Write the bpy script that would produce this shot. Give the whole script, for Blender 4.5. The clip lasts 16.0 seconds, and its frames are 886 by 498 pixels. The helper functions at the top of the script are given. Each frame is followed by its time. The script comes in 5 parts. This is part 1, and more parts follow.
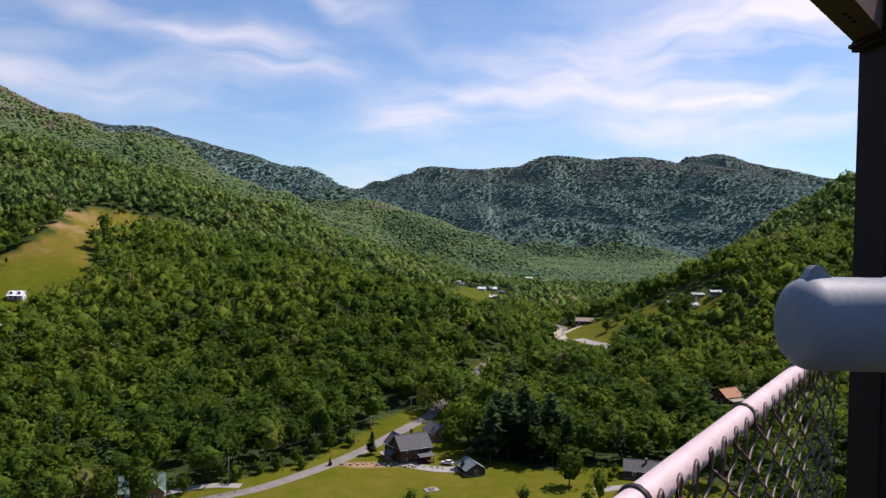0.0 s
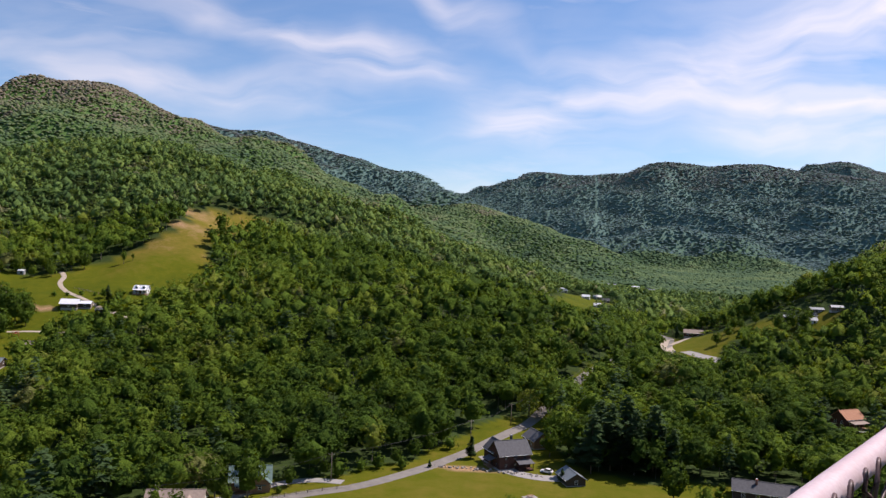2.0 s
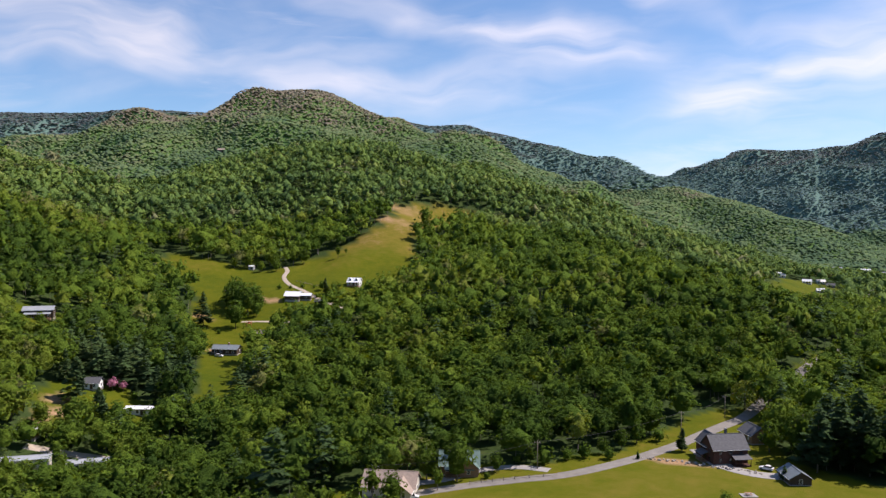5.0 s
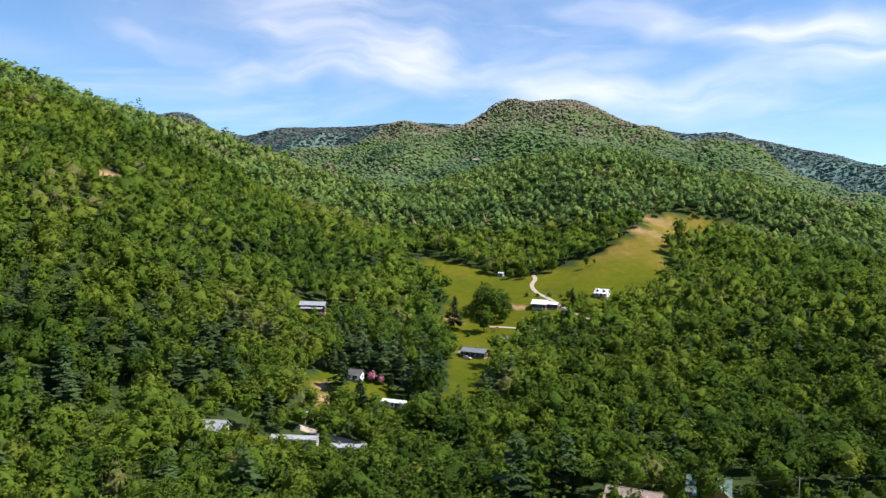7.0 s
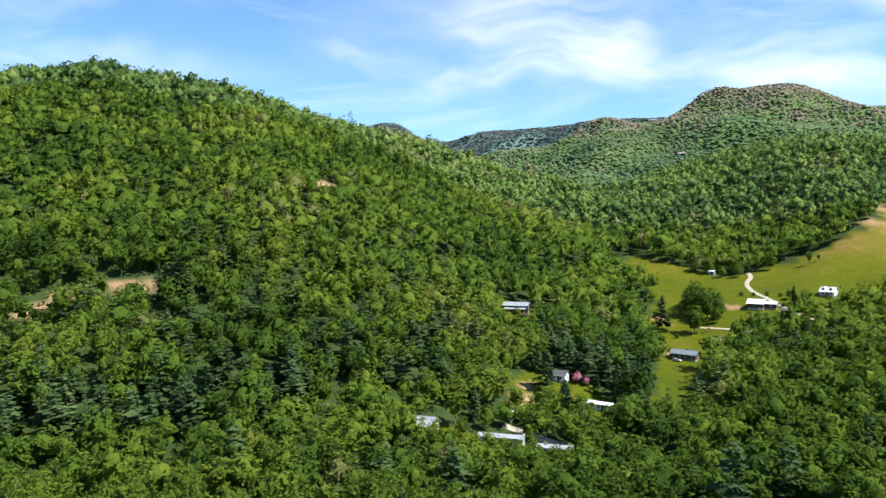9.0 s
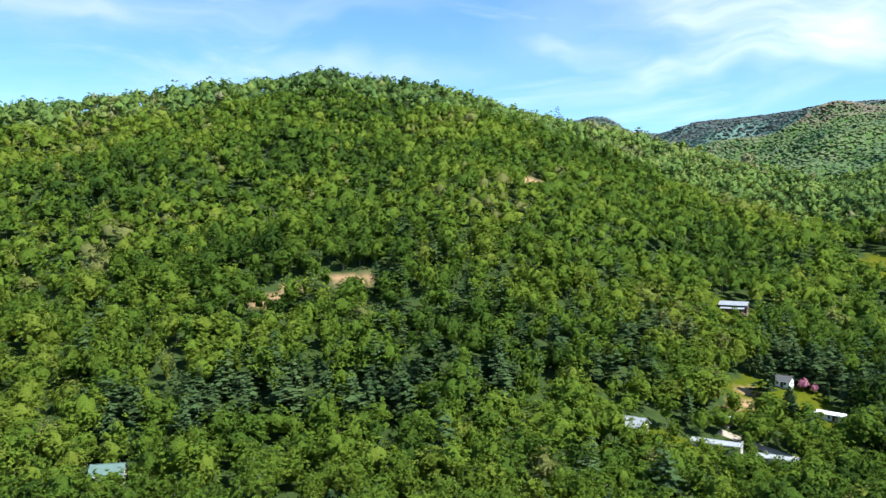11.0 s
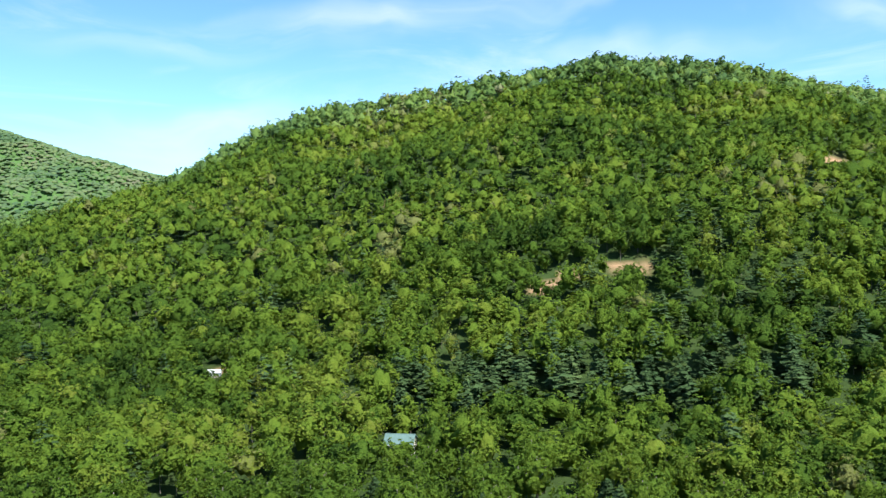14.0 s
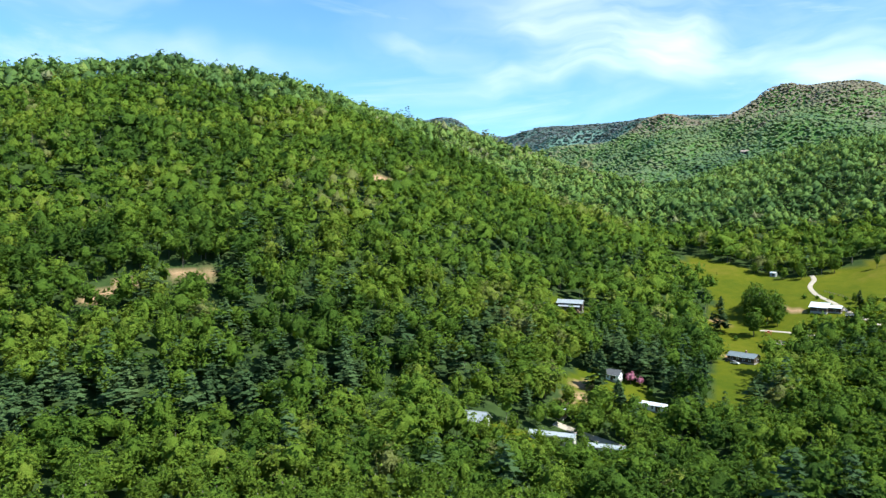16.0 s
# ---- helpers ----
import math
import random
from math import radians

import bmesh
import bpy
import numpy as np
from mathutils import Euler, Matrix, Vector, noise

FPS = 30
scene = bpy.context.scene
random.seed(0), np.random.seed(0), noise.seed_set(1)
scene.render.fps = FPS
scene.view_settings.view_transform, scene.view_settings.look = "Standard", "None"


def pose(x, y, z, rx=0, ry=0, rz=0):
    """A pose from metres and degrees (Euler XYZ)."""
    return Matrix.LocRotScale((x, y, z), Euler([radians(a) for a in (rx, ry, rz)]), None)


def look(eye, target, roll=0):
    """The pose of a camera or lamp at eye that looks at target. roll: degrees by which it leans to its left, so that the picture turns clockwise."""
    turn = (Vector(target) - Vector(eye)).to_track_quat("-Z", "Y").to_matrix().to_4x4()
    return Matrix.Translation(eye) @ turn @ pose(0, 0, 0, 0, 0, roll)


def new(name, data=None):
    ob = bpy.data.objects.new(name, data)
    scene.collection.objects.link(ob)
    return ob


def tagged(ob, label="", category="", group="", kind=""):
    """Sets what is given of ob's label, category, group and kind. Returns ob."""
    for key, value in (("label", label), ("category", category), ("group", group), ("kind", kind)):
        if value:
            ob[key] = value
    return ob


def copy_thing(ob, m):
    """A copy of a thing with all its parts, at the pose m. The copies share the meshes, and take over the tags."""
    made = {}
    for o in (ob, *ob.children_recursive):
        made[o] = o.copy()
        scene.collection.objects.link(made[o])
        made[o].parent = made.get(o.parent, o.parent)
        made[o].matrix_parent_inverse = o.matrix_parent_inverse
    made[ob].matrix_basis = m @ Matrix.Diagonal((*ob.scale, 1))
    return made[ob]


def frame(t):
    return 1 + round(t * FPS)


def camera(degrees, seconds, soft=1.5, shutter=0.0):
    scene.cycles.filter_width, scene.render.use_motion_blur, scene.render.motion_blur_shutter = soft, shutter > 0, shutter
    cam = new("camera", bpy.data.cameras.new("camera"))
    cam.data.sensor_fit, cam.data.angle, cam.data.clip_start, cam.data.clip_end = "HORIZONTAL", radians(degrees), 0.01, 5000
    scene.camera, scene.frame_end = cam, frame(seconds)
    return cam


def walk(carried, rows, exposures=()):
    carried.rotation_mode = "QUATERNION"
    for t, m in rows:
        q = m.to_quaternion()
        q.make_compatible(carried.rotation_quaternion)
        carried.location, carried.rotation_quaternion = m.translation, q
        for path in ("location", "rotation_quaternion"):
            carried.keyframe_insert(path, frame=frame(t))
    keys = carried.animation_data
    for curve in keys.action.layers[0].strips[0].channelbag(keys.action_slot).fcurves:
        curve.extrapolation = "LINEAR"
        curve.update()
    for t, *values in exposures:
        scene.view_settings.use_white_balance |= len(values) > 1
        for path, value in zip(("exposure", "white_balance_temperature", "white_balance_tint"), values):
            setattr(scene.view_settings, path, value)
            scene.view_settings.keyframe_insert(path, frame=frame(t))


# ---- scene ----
cam = camera(58.76, 16.0, soft=1.35)

# the lookout stands on a tower: seconds, heading (clockwise from +y), pitch, lean, all in degrees
EYE = (0.0, 0.0, 80.0)
HEADINGS = [
    (0.0, -0.00, -1.11, 1.20), (0.5, -2.18, -0.72, 1.00), (1.0, -6.82, -0.80, 1.40), (1.5, -8.51, -1.07, 1.77),
    (2.0, -7.55, -0.97, 2.35), (2.5, -7.05, -0.97, 2.25), (3.0, -6.77, -1.64, 1.82), (3.2, -7.26, -1.84, 1.67),
    (5.3, -24.96, -1.90, 0.49), (5.5, -26.81, -1.72, 0.68), (6.0, -30.89, -1.46, 0.45), (6.5, -36.17, -1.85, 1.22),
    (7.0, -39.94, -1.71, 1.53), (7.5, -42.84, -2.11, 1.33), (8.0, -47.57, -1.91, 0.41), (8.5, -51.38, -1.58, 0.58),
    (9.0, -54.57, -1.86, -0.15), (9.2, -55.75, -1.31, 0.03), (11.3, -71.47, -1.89, 0.02), (11.5, -72.64, -1.62, 0.62),
    (12.0, -76.46, -2.02, 0.30), (12.5, -79.10, -2.30, 0.29), (13.0, -83.54, -2.07, -0.28), (13.5, -87.53, -2.41, -1.24),
    (14.0, -89.53, -2.63, -1.34), (14.5, -85.09, -3.01, -1.01), (15.0, -77.04, -2.17, -0.45), (15.5, -67.12, -2.60, 0.52),
    (16.0, -58.52, -2.24, 0.84)]


# the hand drifts a few centimetres behind the rail
DRIFT = ((0.0, 0.0, 0.0, 0.0), (0.5, -0.006, 0.002, 0.0), (1.0, -0.036, -0.012, 0.0), (1.5, -0.043, 0.0, -0.008), (2.0, -0.047, 0.005, -0.01),
         (3.0, -0.046, 0.004, 0.0), (3.2, -0.05, 0.0, -0.004), (6.0, -0.06, 0.0, 0.0), (16.0, -0.06, 0.0, 0.0))


def heading(t, h, p, lean):
    d = [float(np.interp(t, [r[0] for r in DRIFT], [r[k] for r in DRIFT])) for k in (1, 2, 3)]
    eye = Vector(EYE) + Vector(d)
    h, p = radians(h), radians(p)
    aim = Vector((math.sin(h) * math.cos(p), math.cos(h) * math.cos(p), math.sin(p)))
    return look(eye, eye + aim, lean)


walk(cam, [(t, heading(t, h, p, lean)) for t, h, p, lean in HEADINGS],
     exposures=[(0.0, 0.20, 6600, 25), (3.2, 0.20, 6600, 25), (6.0, 0.50, 6520, 21), (9.0, 0.88, 6250, 11), (12.0, 1.0, 6030, 9), (14.5, 1.0, 6030, 8), (16.0, 0.98, 5950, 3)])


# ---- daylight: high sun in front and to the right of the first view, thin streaky cirrus ----
SUN_AZ, SUN_EL = 55.0, 53.0
world = bpy.data.worlds.new("sky")
scene.world = world
world.use_nodes = True


def wire(tree):
    """Short helpers for a node tree: add a node, join two sockets."""
    def add(kind, **values):
        n = tree.nodes.new(kind)
        for k, v in values.items():
            if k in n.inputs:
                n.inputs[k].default_value = v
            else:
                setattr(n, k, v)
        return n
    return add, tree.links.new


# cirrus banks: heading, height over the horizon, half length, half depth, tilt (degrees), thickness
CIRRUS = ((18, 12.5, 15, 5.5, 8, 1.0), (0, 9.3, 8, 2.8, 14, 0.85), (-12.7, 12.4, 7, 2.2, -10, 0.85), (-24.5, 14.5, 9, 1.5, -8, 0.6), (-6.7, 15.8, 6, 1.3, -28, 0.55),
          (-21.5, 9.4, 7, 1.8, 0, 0.75), (-3, 7.2, 3.5, 0.8, 0, 0.5), (22, 8, 9, 2.0, 4, 0.8), (-46.5, 13.6, 11, 2.8, -6, 0.9), (-49, 10.2, 13, 1.4, 8, 0.75),
          (-31, 10.4, 5, 1.9, 0, 0.8), (-102, 12.4, 14, 1.4, 4, 0.5), (-106, 6.2, 8, 1.4, 4, 0.65), (-76, 11.2, 10, 1.1, -5, 0.45), (-60, 11.6, 5, 1.0, -10, 0.5),
          (-84, 14.5, 14, 1.0, 3, 0.35), (35, 16, 16, 5, 10, 0.8))


def build_sky():
    nt = world.node_tree
    nt.nodes.clear()
    add, join = wire(nt)
    sky = add("ShaderNodeTexSky", sky_type="NISHITA", sun_disc=False, sun_elevation=radians(SUN_EL),
              sun_rotation=radians(SUN_AZ), altitude=900.0, dust_density=0.6, ozone_density=1.5)
    # cirrus: streaks drawn out along one wind on a level sheet, thicker over the first heading
    co = add("ShaderNodeTexCoord")
    sep = add("ShaderNodeSeparateXYZ")
    join(co.outputs["Generated"], sep.inputs[0])
    up = add("ShaderNodeMath", operation="MAXIMUM")
    join(sep.outputs[2], up.inputs[0])
    up.inputs[1].default_value = 0.0
    lift = add("ShaderNodeMath", operation="ADD")
    join(up.outputs[0], lift.inputs[0])
    lift.inputs[1].default_value = 0.30
    flat = add("ShaderNodeVectorMath", operation="DIVIDE")
    join(co.outputs["Generated"], flat.inputs[0])
    join(lift.outputs[0], flat.inputs[1])
    wind = add("ShaderNodeMapping")
    wind.inputs["Rotation"].default_value = (0, 0, radians(38))
    wind.inputs["Scale"].default_value = (0.55, 1.15, 0.0)
    join(flat.outputs[0], wind.inputs[0])
    big = add("ShaderNodeTexNoise", Scale=1.25, Detail=5.0, Roughness=0.5, Distortion=0.5)
    join(wind.outputs[0], big.inputs["Vector"])
    thin = add("ShaderNodeTexNoise", Scale=3.6, Detail=6.0, Roughness=0.55, Distortion=0.8)
    join(wind.outputs[0], thin.inputs["Vector"])
    both = add("ShaderNodeMix", data_type="FLOAT")
    both.inputs[0].default_value = 0.3
    join(big.outputs[0], both.inputs[2])
    join(thin.outputs[0], both.inputs[3])
    side = add("ShaderNodeVectorMath", operation="DOT_PRODUCT")
    join(co.outputs["Generated"], side.inputs[0])
    side.inputs[1].default_value = (0.45, 0.89, 0.0)
    cover = add("ShaderNodeMath", operation="MULTIPLY_ADD")
    join(side.outputs["Value"], cover.inputs[0])
    cover.inputs[1].default_value = 0.10
    join(both.outputs[0], cover.inputs[2])
    veil = add("ShaderNodeMapRange", interpolation_type="SMOOTHSTEP")
    join(cover.outputs[0], veil.inputs["Value"])
    for k, v in (("From Min", 0.50), ("From Max", 0.80), ("To Min", 0.0), ("To Max", 0.35)):
        veil.inputs[k].default_value = v
    # long level wisps low over the hills
    low = add("ShaderNodeMapping")
    low.inputs["Scale"].default_value = (1.6, 1.6, 9.0)
    low.inputs["Location"].default_value = (0.4, 0.9, 0.3)
    join(co.outputs["Generated"], low.inputs[0])
    strand = add("ShaderNodeTexNoise", Scale=1.5, Detail=6.0, Roughness=0.6, Distortion=0.9)
    join(low.outputs[0], strand.inputs["Vector"])
    wisp = add("ShaderNodeMapRange", interpolation_type="SMOOTHSTEP")
    join(strand.outputs[0], wisp.inputs["Value"])
    for k, v in (("From Min", 0.46), ("From Max", 0.80), ("To Min", 0.0), ("To Max", 0.4)):
        wisp.inputs[k].default_value = v
    sheet = add("ShaderNodeMath", operation="MAXIMUM")
    join(veil.outputs[0], sheet.inputs[0])
    join(wisp.outputs[0], sheet.inputs[1])
    # the banks themselves, frayed along the wind
    bear = add("ShaderNodeMath", operation="ARCTAN2")
    join(sep.outputs[0], bear.inputs[0])
    join(sep.outputs[1], bear.inputs[1])
    rise = add("ShaderNodeMath", operation="ARCSINE")
    join(sep.outputs[2], rise.inputs[0])
    polar = add("ShaderNodeCombineXYZ")
    join(bear.outputs[0], polar.inputs[0])
    join(rise.outputs[0], polar.inputs[1])
    deg = add("ShaderNodeVectorMath", operation="SCALE")
    deg.inputs["Scale"].default_value = 180 / math.pi
    join(polar.outputs[0], deg.inputs[0])
    fray = add("ShaderNodeTexNoise", Scale=0.14, Detail=2.5, Roughness=0.5)
    join(deg.outputs[0], fray.inputs["Vector"])
    push = add("ShaderNodeVectorMath", operation="MULTIPLY_ADD")
    join(fray.outputs["Color"], push.inputs[0])
    push.inputs[1].default_value = (9.0, 4.5, 0.0)
    join(deg.outputs[0], push.inputs[2])
    back = add("ShaderNodeVectorMath", operation="SUBTRACT")
    join(push.outputs[0], back.inputs[0])
    back.inputs[1].default_value = (4.5, 2.25, 0.0)
    total = None
    for az, el, long, deep, tilt, thick in CIRRUS:
        bank = add("ShaderNodeMapping", vector_type="TEXTURE")
        bank.inputs["Location"].default_value = (az, el, 0)
        bank.inputs["Rotation"].default_value = (0, 0, radians(tilt))
        bank.inputs["Scale"].default_value = (long, deep, 1)
        join(back.outputs[0], bank.inputs[0])
        size = add("ShaderNodeVectorMath", operation="LENGTH")
        join(bank.outputs[0], size.inputs[0])
        fade = add("ShaderNodeMapRange", interpolation_type="SMOOTHSTEP")
        join(size.outputs["Value"], fade.inputs["Value"])
        for k, v in (("From Min", 0.0), ("From Max", 1.6), ("To Min", thick), ("To Max", 0.0)):
            fade.inputs[k].default_value = v
        if total is None:
            total = fade
        else:
            plus = add("ShaderNodeMath", operation="ADD")
            join(total.outputs[0], plus.inputs[0])
            join(fade.outputs[0], plus.inputs[1])
            total = plus
    comb = add("ShaderNodeMapping")
    comb.inputs["Rotation"].default_value = (0, 0, radians(-12))
    comb.inputs["Scale"].default_value = (0.07, 0.34, 1.0)
    join(back.outputs[0], comb.inputs[0])
    fibre = add("ShaderNodeTexNoise", Scale=1.0, Detail=5.0, Roughness=0.5, Distortion=0.15)
    join(comb.outputs[0], fibre.inputs["Vector"])
    open_up = add("ShaderNodeMapRange")
    join(fibre.outputs[0], open_up.inputs["Value"])
    for k, v in (("From Min", 0.33), ("From Max", 0.70), ("To Min", 0.06), ("To Max", 0.95)):
        open_up.inputs[k].default_value = v
    banks = add("ShaderNodeMath", operation="MULTIPLY")
    join(total.outputs[0], banks.inputs[0])
    join(open_up.outputs[0], banks.inputs[1])
    thickest = add("ShaderNodeMath", operation="MINIMUM")
    join(banks.outputs[0], thickest.inputs[0])
    thickest.inputs[1].default_value = 0.82
    veiled = add("ShaderNodeMath", operation="MAXIMUM")
    join(sheet.outputs[0], veiled.inputs[0])
    join(thickest.outputs[0], veiled.inputs[1])
    mix = add("ShaderNodeMix", data_type="RGBA")
    join(veiled.outputs[0], mix.inputs[0])
    tone = add("ShaderNodeMix", data_type="RGBA", blend_type="MULTIPLY")
    tone.inputs[0].default_value = 1.0
    tone.inputs[7].default_value = (0.80, 1.07, 1.22, 1)
    join(sky.outputs[0], tone.inputs[6])
    join(tone.outputs[2], mix.inputs[6])
    # the veil is brighter on the sun's side
    glow = add("ShaderNodeMapRange")
    join(side.outputs["Value"], glow.inputs["Value"])
    for k, v in (("From Min", -0.5), ("From Max", 1.0), ("To Min", 7.0), ("To Max", 9.8)):
        glow.inputs[k].default_value = v
    veil_tone = add("ShaderNodeCombineColor")
    for k in range(3):
        join(glow.outputs[0], veil_tone.inputs[k])
    join(veil_tone.outputs[0], mix.inputs[7])
    out = add("ShaderNodeOutputWorld")
    bg = add("ShaderNodeBackground", Strength=0.093)
    join(mix.outputs[2], bg.inputs[0])
    join(bg.outputs[0], out.inputs[0])


build_sky()
sun = new("sun", bpy.data.lights.new("sun", "SUN"))
sun.data.energy, sun.data.angle, sun.data.color = 5.0, radians(0.6), (1.0, 0.95, 0.86)
_a, _e = radians(SUN_AZ), radians(SUN_EL)
sun.matrix_world = look((0, 0, 300), Vector((0, 0, 300)) - Vector((math.sin(_a) * math.cos(_e), math.cos(_a) * math.cos(_e), math.sin(_e))))


# ---- materials ----
MATS = {}


def material(name):
    m = bpy.data.materials.new(name)
    m.use_nodes = True
    m.node_tree.nodes.clear()
    MATS[name] = m
    add, join = wire(m.node_tree)
    return m, add, join


def ramp(add, stops, interp="LINEAR"):
    r = add("ShaderNodeValToRGB")
    el = r.color_ramp.elements
    r.color_ramp.interpolation = interp
    while len(el) < len(stops):
        el.new(0.5)
    for e, (p, c) in zip(el, stops):
        e.position, e.color = p, (*c, 1)
    return r


def leaf_material(name, stops, shine=0.05, through_light=0.19, bumpy=0.55, haze_sheen=0.0, rounded=0.48):
    """Foliage: tone of the tree from its own tint, small differences from leaf to leaf, light through the leaves; a
    bluish sheen stands in for haze.
    """
    m, add, join = material(name)
    tint = add("ShaderNodeAttribute", attribute_name="tint")
    geo = add("ShaderNodeNewGeometry")
    pos = add("ShaderNodeTexNoise", Scale=0.008, Detail=4.0, Roughness=0.6)
    join(geo.outputs["Position"], pos.inputs["Vector"])
    mix = add("ShaderNodeMath", operation="MULTIPLY_ADD")
    join(pos.outputs[0], mix.inputs[0])
    mix.inputs[1].default_value = 1.5
    join(tint.outputs["Fac"], mix.inputs[2])
    sub = add("ShaderNodeMath", operation="SUBTRACT")
    join(mix.outputs[0], sub.inputs[0])
    sub.inputs[1].default_value = 0.75
    jit = add("ShaderNodeMath", operation="MULTIPLY_ADD")
    join(geo.outputs["Random Per Island"], jit.inputs[0])
    jit.inputs[1].default_value = 0.22
    join(sub.outputs[0], jit.inputs[2])
    leafy = add("ShaderNodeTexNoise", Scale=1.1, Detail=4.0, Roughness=0.78)
    join(geo.outputs["Position"], leafy.inputs["Vector"])
    mot = add("ShaderNodeMath", operation="MULTIPLY_ADD")
    join(leafy.outputs[0], mot.inputs[0])
    mot.inputs[1].default_value = 0.60
    join(jit.outputs[0], mot.inputs[2])
    low = add("ShaderNodeMath", operation="SUBTRACT")
    join(mot.outputs[0], low.inputs[0])
    low.inputs[1].default_value = 0.39
    col = ramp(add, stops)
    join(low.outputs[0], col.inputs[0])
    puff = add("ShaderNodeAttribute", attribute_name="puff")
    face = add("ShaderNodeMix", data_type="VECTOR")
    face.inputs[0].default_value = rounded
    join(geo.outputs["Normal"], face.inputs[4])
    join(puff.outputs["Vector"], face.inputs[5])
    unit = add("ShaderNodeVectorMath", operation="NORMALIZE")
    join(face.outputs[1], unit.inputs[0])
    rough = add("ShaderNodeBump", Strength=bumpy, Distance=2.4)
    join(leafy.outputs[0], rough.inputs["Height"])
    join(unit.outputs[0], rough.inputs["Normal"])
    bs = add("ShaderNodeBsdfPrincipled", Roughness=0.6)
    bs.inputs["Specular IOR Level"].default_value = shine
    join(rough.outputs[0], bs.inputs["Normal"])
    bs.inputs["Sheen Weight"].default_value = haze_sheen
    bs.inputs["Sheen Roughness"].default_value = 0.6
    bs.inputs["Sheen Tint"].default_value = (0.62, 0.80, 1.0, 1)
    join(col.outputs[0], bs.inputs["Base Color"])
    tr = add("ShaderNodeBsdfTranslucent")
    join(unit.outputs[0], tr.inputs["Normal"])
    hsv = add("ShaderNodeHueSaturation", Hue=0.475, Saturation=1.15, Value=1.35)
    join(col.outputs[0], hsv.inputs["Color"])
    join(hsv.outputs[0], tr.inputs[0])
    ms = add("ShaderNodeMixShader", Fac=through_light)
    join(bs.outputs[0], ms.inputs[1])
    join(tr.outputs[0], ms.inputs[2])
    out = add("ShaderNodeOutputMaterial")
    join(ms.outputs[0], out.inputs[0])
    return m


LEAF = leaf_material("broad_leaves", [(0.0, (0.046, 0.089, 0.016)), (0.35, (0.095, 0.165, 0.022)), (0.65, (0.150, 0.227, 0.027)),
                                      (0.88, (0.204, 0.256, 0.035)), (1.0, (0.200, 0.218, 0.068))], 0.02, 0.22, 0.8, 0.0, 0.55)
# thin haze painted in: the near leaf greens made paler and greyer
HAZED_UPPER_LEAF = leaf_material("hazed_upland_leaves", [(0.0, (0.062, 0.114, 0.033)), (0.35, (0.106, 0.178, 0.043)), (0.65, (0.150, 0.229, 0.048)),
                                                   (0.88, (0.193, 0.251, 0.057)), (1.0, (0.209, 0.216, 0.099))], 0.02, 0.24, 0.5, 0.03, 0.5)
NEEDLE = leaf_material("pine_needles", [(0.0, (0.034, 0.064, 0.024)), (0.6, (0.070, 0.116, 0.042)), (1.0, (0.10, 0.15, 0.052))], 0.02, 0.12)
# more haze in the colour, paler olive; the brown end is leafless crowns
HAZED_RIDGE_LEAF = leaf_material("hazed_ridge_leaves", [(0.0, (0.070, 0.129, 0.051)), (0.4, (0.129, 0.195, 0.068)), (0.7, (0.167, 0.212, 0.081)),
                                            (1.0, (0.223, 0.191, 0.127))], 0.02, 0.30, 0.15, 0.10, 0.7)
# haze painted in: paler, bluer tones, bluish sheen and more translucence
HAZED_FAR_LEAF = leaf_material("hazed_far_leaves", [(0.0, (0.130, 0.218, 0.195)), (0.4, (0.158, 0.252, 0.222)), (0.7, (0.180, 0.272, 0.228)),
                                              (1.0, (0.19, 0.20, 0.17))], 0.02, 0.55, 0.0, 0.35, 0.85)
BLOSSOM = leaf_material("pink_blossom", [(0.0, (0.35, 0.10, 0.17)), (0.5, (0.55, 0.22, 0.30)), (1.0, (0.7, 0.4, 0.45))], 0.1, 0.25)


def plain(name, stops, scale=3.0, rough=0.8, metal=0.0, bump=0.2, fine=25.0, spec=0.4, stretch=(1, 1, 1)):
    """A surface with grain at two scales between the given tones."""
    m, add, join = material(name)
    geo = add("ShaderNodeTexCoord")
    mp = add("ShaderNodeMapping")
    mp.inputs["Scale"].default_value = stretch
    join(geo.outputs["Object"], mp.inputs[0])
    n1 = add("ShaderNodeTexNoise", Scale=scale, Detail=5.0, Roughness=0.65)
    n2 = add("ShaderNodeTexNoise", Scale=fine, Detail=3.0)
    join(mp.outputs[0], n1.inputs["Vector"])
    join(mp.outputs[0], n2.inputs["Vector"])
    mx = add("ShaderNodeMix", data_type="FLOAT")
    mx.inputs[0].default_value = 0.35
    join(n1.outputs[0], mx.inputs[2])
    join(n2.outputs[0], mx.inputs[3])
    info = add("ShaderNodeObjectInfo")
    sh = add("ShaderNodeMath", operation="MULTIPLY_ADD")
    join(info.outputs["Random"], sh.inputs[0])
    sh.inputs[1].default_value = 0.12
    join(mx.outputs[0], sh.inputs[2])
    col = ramp(add, [(0.3 + 0.4 * p, c) for p, c in stops])
    join(sh.outputs[0], col.inputs[0])
    bs = add("ShaderNodeBsdfPrincipled", Roughness=rough, Metallic=metal)
    bs.inputs["Specular IOR Level"].default_value = spec
    join(col.outputs[0], bs.inputs["Base Color"])
    if bump:
        bp = add("ShaderNodeBump", Strength=bump, Distance=0.02)
        join(n2.outputs[0], bp.inputs["Height"])
        join(bp.outputs[0], bs.inputs["Normal"])
    out = add("ShaderNodeOutputMaterial")
    join(bs.outputs[0], out.inputs[0])
    return m


BARK = plain("bark", [(0, (0.09, 0.07, 0.055)), (1, (0.22, 0.19, 0.16))], 1.5, 0.9)


